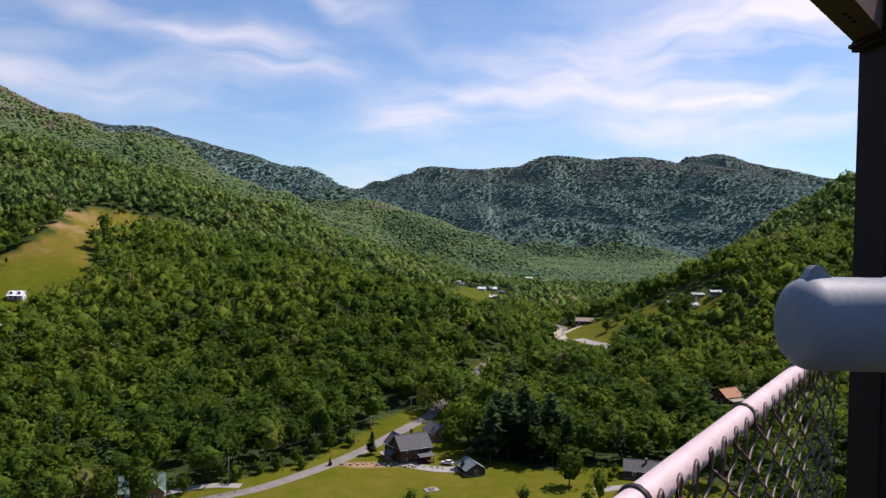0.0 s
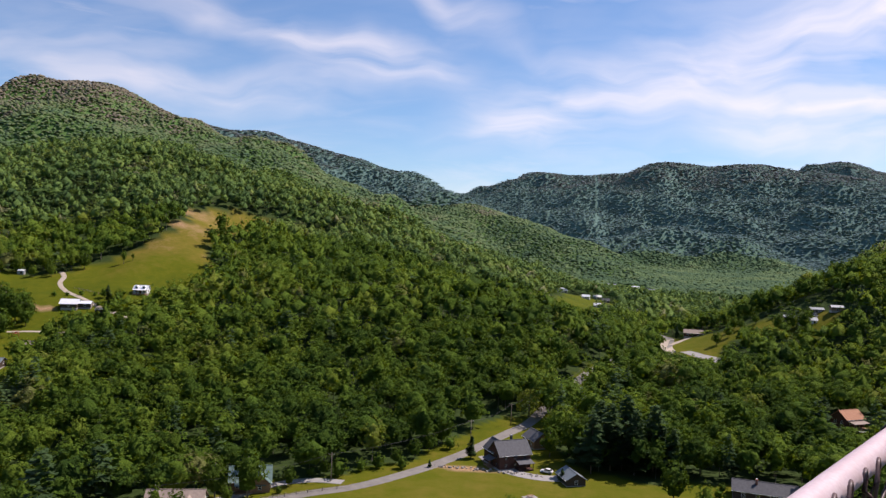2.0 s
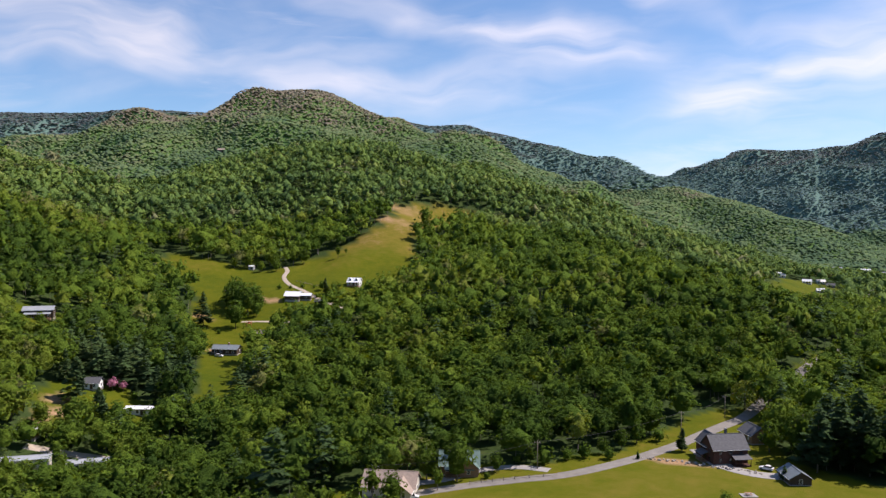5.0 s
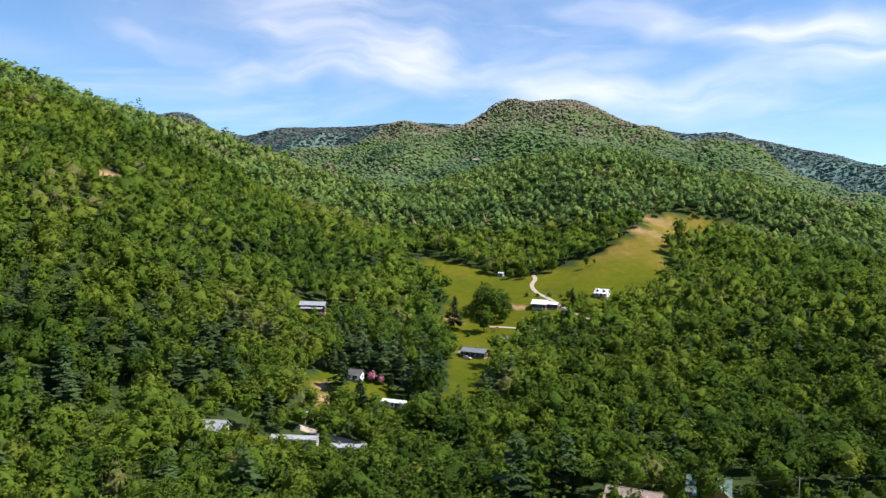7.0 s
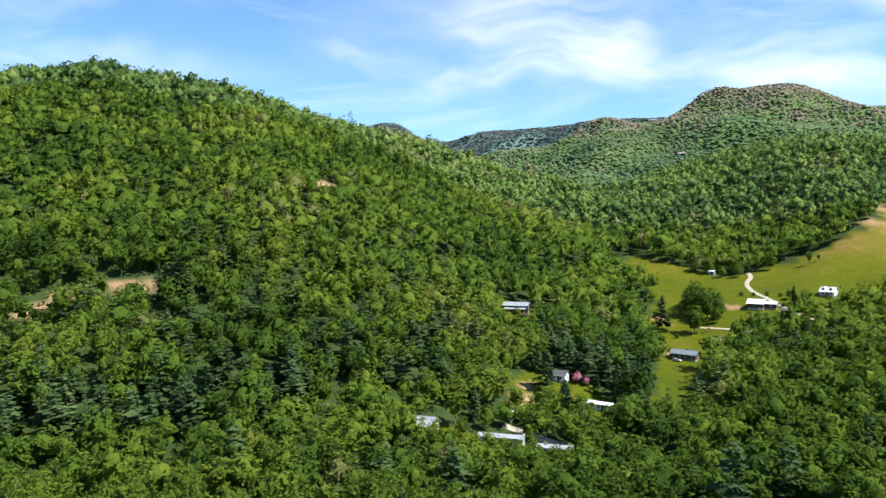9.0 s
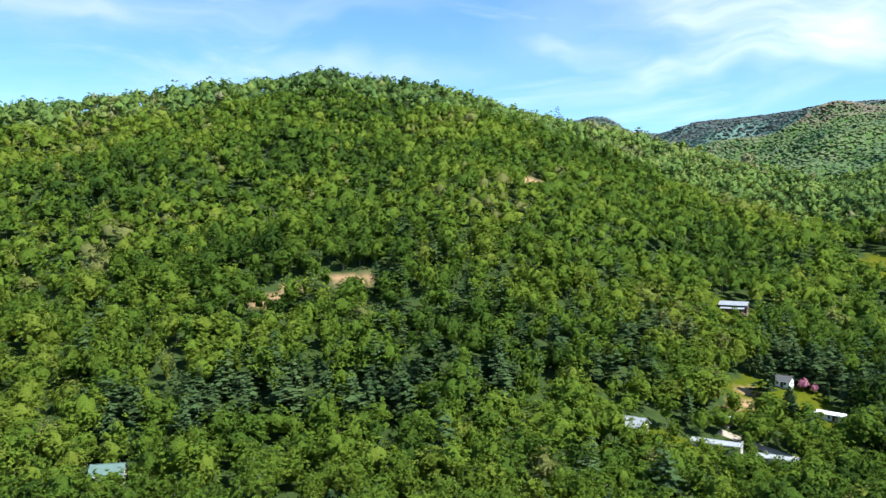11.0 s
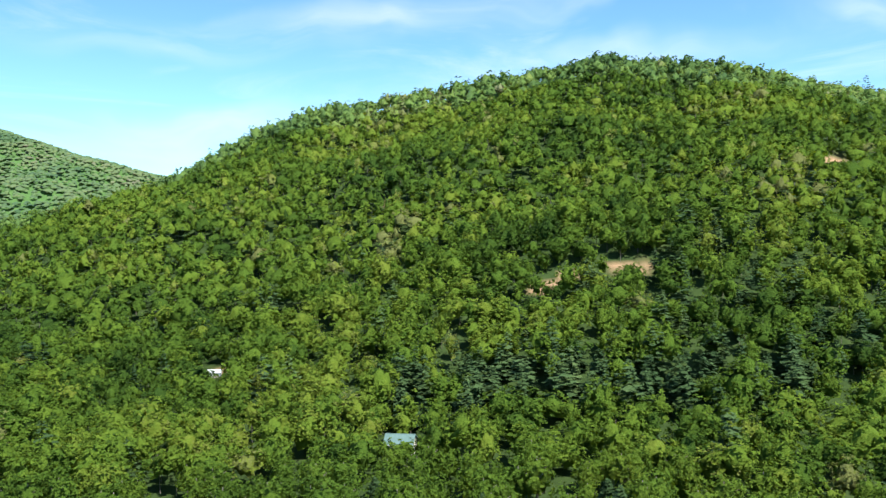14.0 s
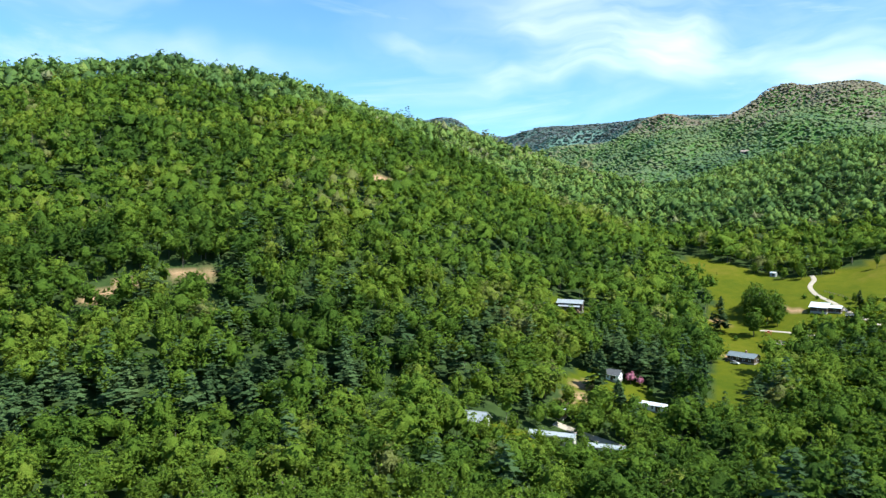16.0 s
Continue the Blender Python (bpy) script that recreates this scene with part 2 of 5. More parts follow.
def ground_material():
    """Grass with dry straw patches in the open, leaf litter under the woods, haze painted over the far ground."""
    m, add, join = material("meadow_and_forest_floor")
    geo = add("ShaderNodeNewGeometry")
    big = add("ShaderNodeTexNoise", Scale=0.018, Detail=5.0, Roughness=0.6)
    mid = add("ShaderNodeTexNoise", Scale=0.15, Detail=5.0, Roughness=0.65)
    fine = add("ShaderNodeTexNoise", Scale=2.2, Detail=4.0, Roughness=0.7)
    for n in (big, mid, fine):
        join(geo.outputs["Position"], n.inputs["Vector"])
    a = add("ShaderNodeMix", data_type="FLOAT")
    a.inputs[0].default_value = 0.45
    join(big.outputs[0], a.inputs[2])
    join(mid.outputs[0], a.inputs[3])
    dry = add("ShaderNodeAttribute", attribute_name="dry")
    s = add("ShaderNodeMath", operation="ADD")
    join(a.outputs[0], s.inputs[0])
    join(dry.outputs["Fac"], s.inputs[1])
    s2 = add("ShaderNodeMath", operation="MULTIPLY_ADD")
    join(fine.outputs[0], s2.inputs[0])
    s2.inputs[1].default_value = 0.25
    join(s.outputs[0], s2.inputs[2])
    grass = ramp(add, [(0.42, (0.054, 0.078, 0.005)), (0.62, (0.092, 0.102, 0.006)), (0.85, (0.158, 0.126, 0.020)), (1.0, (0.26, 0.178, 0.072))])
    join(s2.outputs[0], grass.inputs[0])
    litter = ramp(add, [(0.3, (0.026, 0.044, 0.013)), (0.6, (0.042, 0.066, 0.019)), (0.8, (0.062, 0.072, 0.028))])
    join(mid.outputs[0], litter.inputs[0])
    scrub = ramp(add, [(0.3, (0.065, 0.125, 0.036)), (0.6, (0.085, 0.155, 0.044)), (0.8, (0.105, 0.175, 0.050))])
    join(mid.outputs[0], scrub.inputs[0])
    high = add("ShaderNodeAttribute", attribute_name="scrub")
    under = add("ShaderNodeMix", data_type="RGBA")
    join(high.outputs["Fac"], under.inputs[0])
    join(litter.outputs[0], under.inputs[6])
    join(scrub.outputs[0], under.inputs[7])
    # haze put into the ground colour: bluish tones beyond about 2 km
    haze_ground = ramp(add, [(0.3, (0.095, 0.165, 0.140)), (0.7, (0.118, 0.195, 0.162))])
    join(mid.outputs[0], haze_ground.inputs[0])
    back = add("ShaderNodeAttribute", attribute_name="far_haze")
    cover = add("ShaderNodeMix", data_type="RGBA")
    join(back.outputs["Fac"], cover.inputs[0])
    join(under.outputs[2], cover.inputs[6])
    join(haze_ground.outputs[0], cover.inputs[7])
    wood = add("ShaderNodeAttribute", attribute_name="woods")
    mx = add("ShaderNodeMix", data_type="RGBA")
    join(wood.outputs["Fac"], mx.inputs[0])
    join(grass.outputs[0], mx.inputs[6])
    join(cover.outputs[2], mx.inputs[7])
    bare = add("ShaderNodeAttribute", attribute_name="bare")
    earth = ramp(add, [(0.3, (0.22, 0.115, 0.058)), (0.55, (0.36, 0.235, 0.130)), (0.8, (0.46, 0.35, 0.23))])
    join(fine.outputs[0], earth.inputs[0])
    mx2 = add("ShaderNodeMix", data_type="RGBA")
    join(bare.outputs["Fac"], mx2.inputs[0])
    join(mx.outputs[2], mx2.inputs[6])
    join(earth.outputs[0], mx2.inputs[7])
    bs = add("ShaderNodeBsdfPrincipled", Roughness=0.9)
    bs.inputs["Specular IOR Level"].default_value = 0.04
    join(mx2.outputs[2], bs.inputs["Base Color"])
    bp = add("ShaderNodeBump", Strength=0.5, Distance=0.3)
    join(fine.outputs[0], bp.inputs["Height"])
    join(bp.outputs[0], bs.inputs["Normal"])
    out = add("ShaderNodeOutputMaterial")
    join(bs.outputs[0], out.inputs[0])


ground_material()


LOG = plain("red_brown_logs", [(0, (0.035, 0.013, 0.010)), (1, (0.095, 0.036, 0.024))], 1.2, 0.7, stretch=(0.3, 0.3, 6))
CEDAR = plain("weathered_cedar", [(0, (0.16, 0.085, 0.045)), (1, (0.34, 0.20, 0.11))], 1.2, 0.75, stretch=(0.4, 0.4, 5))
DARKWOOD = plain("dark_wood", [(0, (0.035, 0.022, 0.016)), (1, (0.09, 0.06, 0.042))], 1.5, 0.8, stretch=(1, 1, 5))
WHITE = plain("white_siding", [(0, (0.62, 0.62, 0.60)), (1, (0.82, 0.82, 0.80))], 0.8, 0.6, stretch=(0.5, 0.5, 7))
CREAM = plain("cream_siding", [(0, (0.48, 0.44, 0.36)), (1, (0.66, 0.62, 0.53))], 0.8, 0.6, stretch=(0.5, 0.5, 7))
SHINGLE = plain("grey_shingle", [(0, (0.050, 0.052, 0.055)), (1, (0.115, 0.115, 0.12))], 1.4, 0.85, fine=7)
SLATE = plain("blue_grey_roof", [(0, (0.10, 0.125, 0.135)), (1, (0.19, 0.22, 0.235))], 0.9, 0.55, fine=6)
TAN = plain("tan_shingle", [(0, (0.20, 0.15, 0.115)), (1, (0.35, 0.275, 0.22))], 1.2, 0.85, fine=7)
ORANGE = plain("orange_shingle", [(0, (0.28, 0.11, 0.05)), (1, (0.44, 0.21, 0.11))], 1.1, 0.8, fine=7)
GREENROOF = plain("green_metal_roof", [(0, (0.07, 0.125, 0.105)), (1, (0.13, 0.195, 0.17))], 0.8, 0.45, fine=5)
WHITEMETAL = plain("white_metal_roof", [(0, (0.62, 0.63, 0.64)), (1, (0.82, 0.83, 0.84))], 0.5, 0.35, fine=4)
GREYMETAL = plain("grey_metal_roof", [(0, (0.22, 0.24, 0.25)), (1, (0.36, 0.38, 0.39))], 0.5, 0.4, fine=4)
BRICK = plain("red_brick", [(0, (0.20, 0.075, 0.05)), (1, (0.36, 0.16, 0.11))], 4, 0.85, fine=12)
TRIM = plain("white_trim", [(0, (0.66, 0.66, 0.64)), (1, (0.8, 0.8, 0.78))], 2, 0.5)
STONE = plain("field_stone", [(0, (0.19, 0.17, 0.15)), (1, (0.42, 0.38, 0.33))], 2.5, 0.9, bump=0.6)
CONCRETE = plain("pale_concrete", [(0, (0.20, 0.19, 0.18)), (1, (0.32, 0.305, 0.285))], 0.7, 0.9)
ASPHALT = plain("worn_asphalt", [(0, (0.145, 0.132, 0.115)), (1, (0.25, 0.23, 0.20))], 0.35, 0.9, fine=8)
GRAVEL = plain("pale_gravel", [(0, (0.27, 0.22, 0.165)), (1, (0.46, 0.39, 0.31))], 0.6, 0.95, fine=6)
POLEWOOD = plain("pole_wood", [(0, (0.13, 0.10, 0.08)), (1, (0.26, 0.21, 0.17))], 3, 0.9, stretch=(4, 4, 0.4))
WIRE = plain("dark_cable", [(0, (0.03, 0.03, 0.03)), (1, (0.05, 0.05, 0.05))], 3, 0.6)
CARWHITE = plain("white_car_paint", [(0, (0.7, 0.7, 0.7)), (1, (0.8, 0.8, 0.8))], 1, 0.25)
CARRED = plain("red_car_paint", [(0, (0.35, 0.03, 0.02)), (1, (0.45, 0.05, 0.03))], 1, 0.25)
CARDARK = plain("dark_car_paint", [(0, (0.03, 0.035, 0.045)), (1, (0.05, 0.055, 0.065))], 1, 0.25)
RUBBER = plain("black_rubber", [(0, (0.015, 0.015, 0.015)), (1, (0.03, 0.03, 0.03))], 5, 0.9)
REDPAINT = plain("faded_red_paint", [(0, (0.35, 0.08, 0.04)), (1, (0.55, 0.17, 0.09))], 2, 0.7)
RAILPAINT = plain("faded_maroon_rail_paint", [(0, (0.46, 0.33, 0.34)), (0.5, (0.55, 0.42, 0.43)), (1, (0.62, 0.51, 0.51))], 14, 0.55, bump=0.03, fine=160)
RUSTPAINT = plain("brown_steel_paint", [(0, (0.014, 0.007, 0.007)), (1, (0.034, 0.015, 0.015))], 6, 0.7, bump=0, fine=60, spec=0.2)
GALV = plain("brown_coated_wire", [(0, (0.075, 0.040, 0.035)), (1, (0.15, 0.09, 0.08))], 30, 0.5, 0.0, bump=0.05, fine=200)
TIEWIRE = plain("dark_tie_wire", [(0, (0.05, 0.035, 0.033)), (1, (0.10, 0.075, 0.07))], 30, 0.4, 0.4, bump=0.05, fine=200)
VIEWER = plain("blue_grey_enamel", [(0, (0.155, 0.18, 0.225)), (0.6, (0.19, 0.215, 0.26)), (1, (0.25, 0.26, 0.28))], 7, 0.55, bump=0.02, fine=70)
BEAMPAINT = plain("maroon_beam_paint", [(0, (0.075, 0.030, 0.028)), (1, (0.15, 0.070, 0.062))], 5, 0.6, bump=0.02, fine=60, spec=0.25)


def glass_material():
    m, add, join = material("window_glass")
    bs = add("ShaderNodeBsdfPrincipled", Roughness=0.05)
    bs.inputs["Base Color"].default_value = (0.03, 0.035, 0.04, 1)
    bs.inputs["Specular IOR Level"].default_value = 0.8
    out = add("ShaderNodeOutputMaterial")
    join(bs.outputs[0], out.inputs[0])
    return m


GLASS = glass_material()


# ---- the lie of the land, fitted to the camera's skyline: crest lines of the hills (x, y, z), flank slope, roundness ----
HILLS = {
    "near_hill": (((-243, 379, -12), (-212, 432, -2), (-188, 466, 23), (-160, 495, 45), (-125, 500, 46), (-80, 499, 44), (-33, 499, 35),
                   (6, 485, 17), (40, 463, 2)), 0.36, 30),
    "clearing_hill": (((-537, 902, 167), (-468, 884, 166), (-358, 880, 133), (-285, 875, 102), (-189, 880, 70),
                       (-101, 894, 44), (-19, 900, 17)), 0.32, 40),
    "main_peak": (((-2242, 1840, 414), (-1840, 1693, 375), (-1446, 1591, 349), (-1262, 1615, 350), (-1165, 1626, 370),
                   (-1045, 1646, 390), (-1010, 1665, 391), (-960, 1695, 372), (-841, 1704, 298), (-714, 1652, 259), (-539, 1506, 183),
                   (-328, 1309, 97)), 0.40, 50),
    "long_ridge": (((-1160, 2438, 405), (-948, 2475, 394), (-611, 2424, 309), (-420, 2312, 236), (-307, 2179, 201),
                    (-119, 1946, 134), (18, 1700, 86), (82, 1498, 42)), 0.42, 50),
    "valley_head": (((-640, 3948, 279), (-269, 3891, 303), (-44, 3600, 382), (158, 3496, 365), (334, 3384, 376),
                     (464, 3368, 418), (652, 3337, 407), (808, 3200, 404), (948, 3056, 370), (1017, 2822, 330),
                     (1064, 2590, 283), (1048, 2270, 202)), 0.42, 50),
    "far_peak": (((1261, 4476, 460), (1519, 4395, 553), (1747, 4255, 477), (1991, 4036, 396), (2150, 3839, 358)), 0.42, 60),
    "right_hill": (((600, 400, 190), (430, 640, 150), (400, 745, 138), (372, 767, 104), (354, 796, 74), (337, 825, 52), (319, 863, 34), (281, 918, 14),
                    (250, 980, 4)), 0.78, 25),
    "pasture_spur": (((310, 600, 80), (250, 560, 70)), 0.55, 40),
    "inner_knob": (((24, 2100, 44), (134, 2196, 85), (343, 2224, 126), (456, 2152, 107), (506, 2038, 55), (545, 1820, 13)), 0.40, 50),
    "great_hill": (((-600, -420, 10), (-637, -289, 38), (-691, -236, 80), (-747, -186, 132), (-785, -87, 176), (-797, 69, 200), (-771, 174, 213),
                    (-785, 270, 209), (-787, 394, 183), (-780, 450, 175), (-727, 530, 149), (-672, 568, 129),
                    (-574, 599, 89), (-467, 599, 44)), 0.44, 35),
    "left_far_hill": (((-1300, -800, 260), (-1186, -533, 172), (-1161, -462, 112), (-1134, -392, 70), (-1059, -296, 30)), 0.40, 40),
    "back_ridge": (((-2609, 1481, 439), (-2470, 1520, 446), (-2414, 1607, 395), (-2331, 1726, 366)), 0.62, 40),
    "tower_hill": (((520, -900, 320), (260, -420, 190), (60, -90, 85), (0, -6, 62)), 0.40, 12),
}


# saddles and notches, cut to fit the skyline from the camera: x, y, depth, half width
NOTCHES = ((-668, -240, 18, 48), (-800, 1690, 25, 85), (-750, 1545, 12, 90), (-1225, 1570, 24, 60))


def ripple(x, y, size, seed):
    """Smooth rolling noise, about -1 to 1, with features of that size in metres."""
    rng = np.random.RandomState(seed)
    total = np.zeros_like(x)
    for k in range(7):
        a = rng.uniform(0, math.tau)
        w = math.tau / (size * rng.uniform(0.7, 1.6))
        total = total + np.sin((x * math.cos(a) + y * math.sin(a)) * w + rng.uniform(0, math.tau) + 1.3 * np.sin((x * math.sin(a) - y * math.cos(a)) * w * 0.6))
    return total / 3.0


def rough(x, y):
    """Spurs, gullies and hummocks of the hillsides."""
    far = np.clip(np.hypot(x, y) / 1200, 0.3, 1.7)
    back = np.clip((np.hypot(x, y) - 1100) / 900, 0, 1)
    return 11 * ripple(x, y, 250, 3) * far + 2.2 * ripple(x, y, 70, 4) + 7 * back * ripple(x, y, 480, 6) + 3 * back * ripple(x, y, 130, 7)


def land(x, y):
    """Height of the ground at plan points."""
    x, y = np.asarray(x, float), np.asarray(y, float)
    r = np.hypot(x, y)
    floor = np.maximum(r - 300, 0) * 0.012 + np.maximum(-x - 200, 0) * 0.012
    floor = floor - 12 * np.exp(-((x + 190) ** 2 + (y - 175) ** 2) / 8450)
    soft = 9.0
    total = np.ones_like(x)
    highest, off = np.full_like(x, -1e9), np.full_like(x, 1e3)
    for crest, slope, rnd in HILLS.values():
        best, near = np.full_like(x, -1e9), np.zeros_like(x)
        for (ax, ay, az), (bx, by, bz) in zip(crest, crest[1:]):
            dx, dy = bx - ax, by - ay
            s = np.clip(((x - ax) * dx + (y - ay) * dy) / (dx * dx + dy * dy), 0, 1)
            d = np.hypot(x - ax - s * dx, y - ay - s * dy)
            h = az + s * (bz - az) - slope * (np.sqrt(d * d + rnd * rnd) - rnd)
            near = np.where(h > best, d, near)
            best = np.maximum(best, h)
        total = total + np.exp(np.clip((best - floor) / soft, -60, 300))
        off = np.where(best > highest, near, off)
        highest = np.maximum(highest, best)
    above = soft * np.log(total)
    for nx, ny, deep, wide in NOTCHES:
        above = above - deep * np.exp(-((x - nx) ** 2 + (y - ny) ** 2) / (2 * wide * wide))
    relief = np.clip(above / 60, 0, 1) * np.clip(off / 160, 0.06, 1)
    return floor + above + relief * rough(x, y) + 0.15 * ripple(x, y, 40, 5)


# ---- open ground: outlines in plan of lawns, meadows and yards, and spots of bare earth ----
OPEN = {
    "valley_lawn": ((-128, 200), (-112, 222), (-88, 243), (-62, 256), (-44, 274), (-36, 290), (-30, 310), (-28, 325), (-12, 338), (4, 332),
                    (6, 300), (12, 282), (32, 268), (55, 272), (78, 280), (92, 262), (70, 240), (44, 228), (32, 172), (-62, 160), (-110, 180)),
    "hill_meadow": ((-414, 481), (-384, 485), (-349, 482), (-330, 490), (-325, 506), (-311, 551), (-292, 605), (-314, 666), (-296, 700), (-264, 730),
                    (-248, 718), (-258, 684), (-248, 650), (-255, 622), (-264, 595), (-254, 566), (-240, 540), (-228, 505), (-234, 450), (-252, 415), (-258, 390), (-255, 360),
                    (-238, 325), (-205, 275), (-222, 266), (-262, 322), (-285, 350), (-321, 373), (-342, 421), (-377, 438), (-420, 455)),
    "cottage_yard": ((-273, 259), (-257, 263), (-240, 256), (-224, 252), (-220, 242), (-238, 236), (-240, 220), (-252, 214), (-268, 226), (-274, 242)),
    "roof_yard": ((-253, 170), (-242, 178), (-228, 196), (-206, 210), (-200, 202), (-224, 182), (-240, 162)),
    "long_house_yard": ((-362, 306), (-345, 312), (-325, 300), (-318, 280), (-335, 275), (-355, 290)),
    "valley_village": ((6, 700), (18, 860), (42, 890), (70, 910), (78, 860), (64, 760), (40, 690)),
    "far_strip": ((96, 1180), (108, 1255), (150, 1270), (160, 1150), (140, 1115)),
    "hillside_pasture": ((84, 596), (98, 594), (121, 572), (142, 552), (156, 536), (172, 524), (182, 508), (162, 490), (138, 518), (120, 530), (113, 512), (104, 470), (90, 480), (76, 530)),
    "gable_yard": ((118, 380), (150, 385), (160, 362), (140, 345), (118, 355)),
    "slope_house_yard": ((55, 262), (85, 272), (98, 240), (84, 214), (58, 222)),
}
# x, y, half-lengths along x and y
BARE = [(-496, 254, 6, 9), (-372, 96, 4, 7), (-374, 86, 3, 4), (-371, 50, 4, 7), (-374, 62, 3, 5), (-349, -98, 5, 6), (-412, -45, 6, 3),
        (-514, -30, 6, 3), (-262, 234, 4, 6), (-254, 224, 3.5, 6), (-250, 215, 3, 4), (-318, 392, 6, 3), (-270, 345, 5, 2.5), (-236, 470, 3, 3),
        (-316, 660, 10, 3), (-300, 612, 5, 3), (-297, 432, 8, 2.5), (-22, 268, 9, 2.5), (-33, 270, 3, 2)]

# straw-dry grass: x, y, half-lengths, how dry
DRY = ((-288, 612, 16, 8, 0.25), (-254, 565, 10, 24, 0.22), (-306, 664, 14, 14, 0.3), (-268, 690, 12, 22, 0.15), (-385, 470, 26, 14, 0.18), (-300, 560, 22, 16, 0.12),
       (-314, 385, 14, 8, 0.2), (-268, 352, 12, 6, 0.2), (-244, 247, 12, 8, 0.12), (-40, 245, 26, 14, 0.10), (10, 240, 20, 12, 0.08))

ROAD = ((-190, 140), (-150, 172), (-118, 200), (-95, 216), (-71, 233), (-60, 240), (-50, 250), (-41, 262), (-33, 276), (-26, 288), (-19, 304), (-12, 318),
        (-4, 335), (8, 375), (26, 420), (52, 470), (74, 515), (86, 560), (94, 620), (88, 720), (95, 850), (130, 1050))


POWER_CUT = ((160, 2700), (185, 3100), (195, 3480))


def near_line(x, y, line, gap):
    best = np.full(np.shape(x), 1e9)
    for (ax, ay), (bx, by) in zip(line, line[1:]):
        dx, dy = bx - ax, by - ay
        s = np.clip(((x - ax) * dx + (y - ay) * dy) / (dx * dx + dy * dy), 0, 1)
        best = np.minimum(best, np.hypot(x - ax - s * dx, y - ay - s * dy))
    return best < gap


def inside(outline, x, y):
    x, y = np.asarray(x, float), np.asarray(y, float)
    hit = np.zeros(x.shape, bool)
    pts = list(outline)
    for (ax, ay), (bx, by) in zip(pts, pts[1:] + pts[:1]):
        cross = (ay > y) != (by > y)
        hit ^= cross & (x < (bx - ax) * (y - ay) / ((by - ay) if by != ay else 1e-9) + ax)
    return hit


def wooded(x, y):
    """1 where trees stand, 0 in the open."""
    w = np.ones(np.shape(x))
    jx, jy = x + 3 * ripple(x, y, 26, 8), y + 3 * ripple(x, y, 26, 9)
    for o in OPEN.values():
        w[inside(o, jx, jy)] = 0
    w[near_line(x, y, ROAD, 4.2)] = 0
    w[near_line(x, y, ((-60, 240), (-33, 276), (-4, 335)), 7.5)] = 0
    for bx, by, ra, rb in BARE:
        w[np.hypot((x - bx) / ra, (y - by) / rb) < 1.15] = 0
    return w


AZ = np.radians(np.concatenate([np.arange(-132, 46.01, 0.5), np.arange(49, 228.01, 3.0)]))
RAD = [3.0]
while RAD[-1] < 4950:
    RAD.append(RAD[-1] + max(2.6, RAD[-1] * (0.011 if 180 < RAD[-1] < 560 else 0.019)))
RAD = np.array(RAD)
_A, _D = np.meshgrid(AZ, RAD)
GRID = land(_D * np.sin(_A), _D * np.cos(_A))
# the highest angle, from the camera, of the ground up to each ring
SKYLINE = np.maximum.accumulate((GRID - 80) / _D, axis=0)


def cell(x, y):
    a, r = np.arctan2(x, y), np.hypot(x, y)
    a = np.where(a < AZ[0], a + math.tau, a)
    j = np.clip(np.searchsorted(AZ, a) - 1, 0, len(AZ) - 2)
    i = np.clip(np.searchsorted(RAD, r) - 1, 0, len(RAD) - 2)
    u = np.clip((a - AZ[j]) / (AZ[j + 1] - AZ[j]), 0, 1)
    v = np.clip((r - RAD[i]) / (RAD[i + 1] - RAD[i]), 0, 1)
    return i, j, u, v, r


def ground_at(x, y):
    """Height of the ground sheet."""
    x, y = np.atleast_1d(np.asarray(x, float)), np.atleast_1d(np.asarray(y, float))
    i, j, u, v, _ = cell(x, y)
    return (GRID[i, j] * (1 - u) + GRID[i, j + 1] * u) * (1 - v) + (GRID[i + 1, j] * (1 - u) + GRID[i + 1, j + 1] * u) * v


def gz(x, y):
    return float(ground_at(x, y)[0])


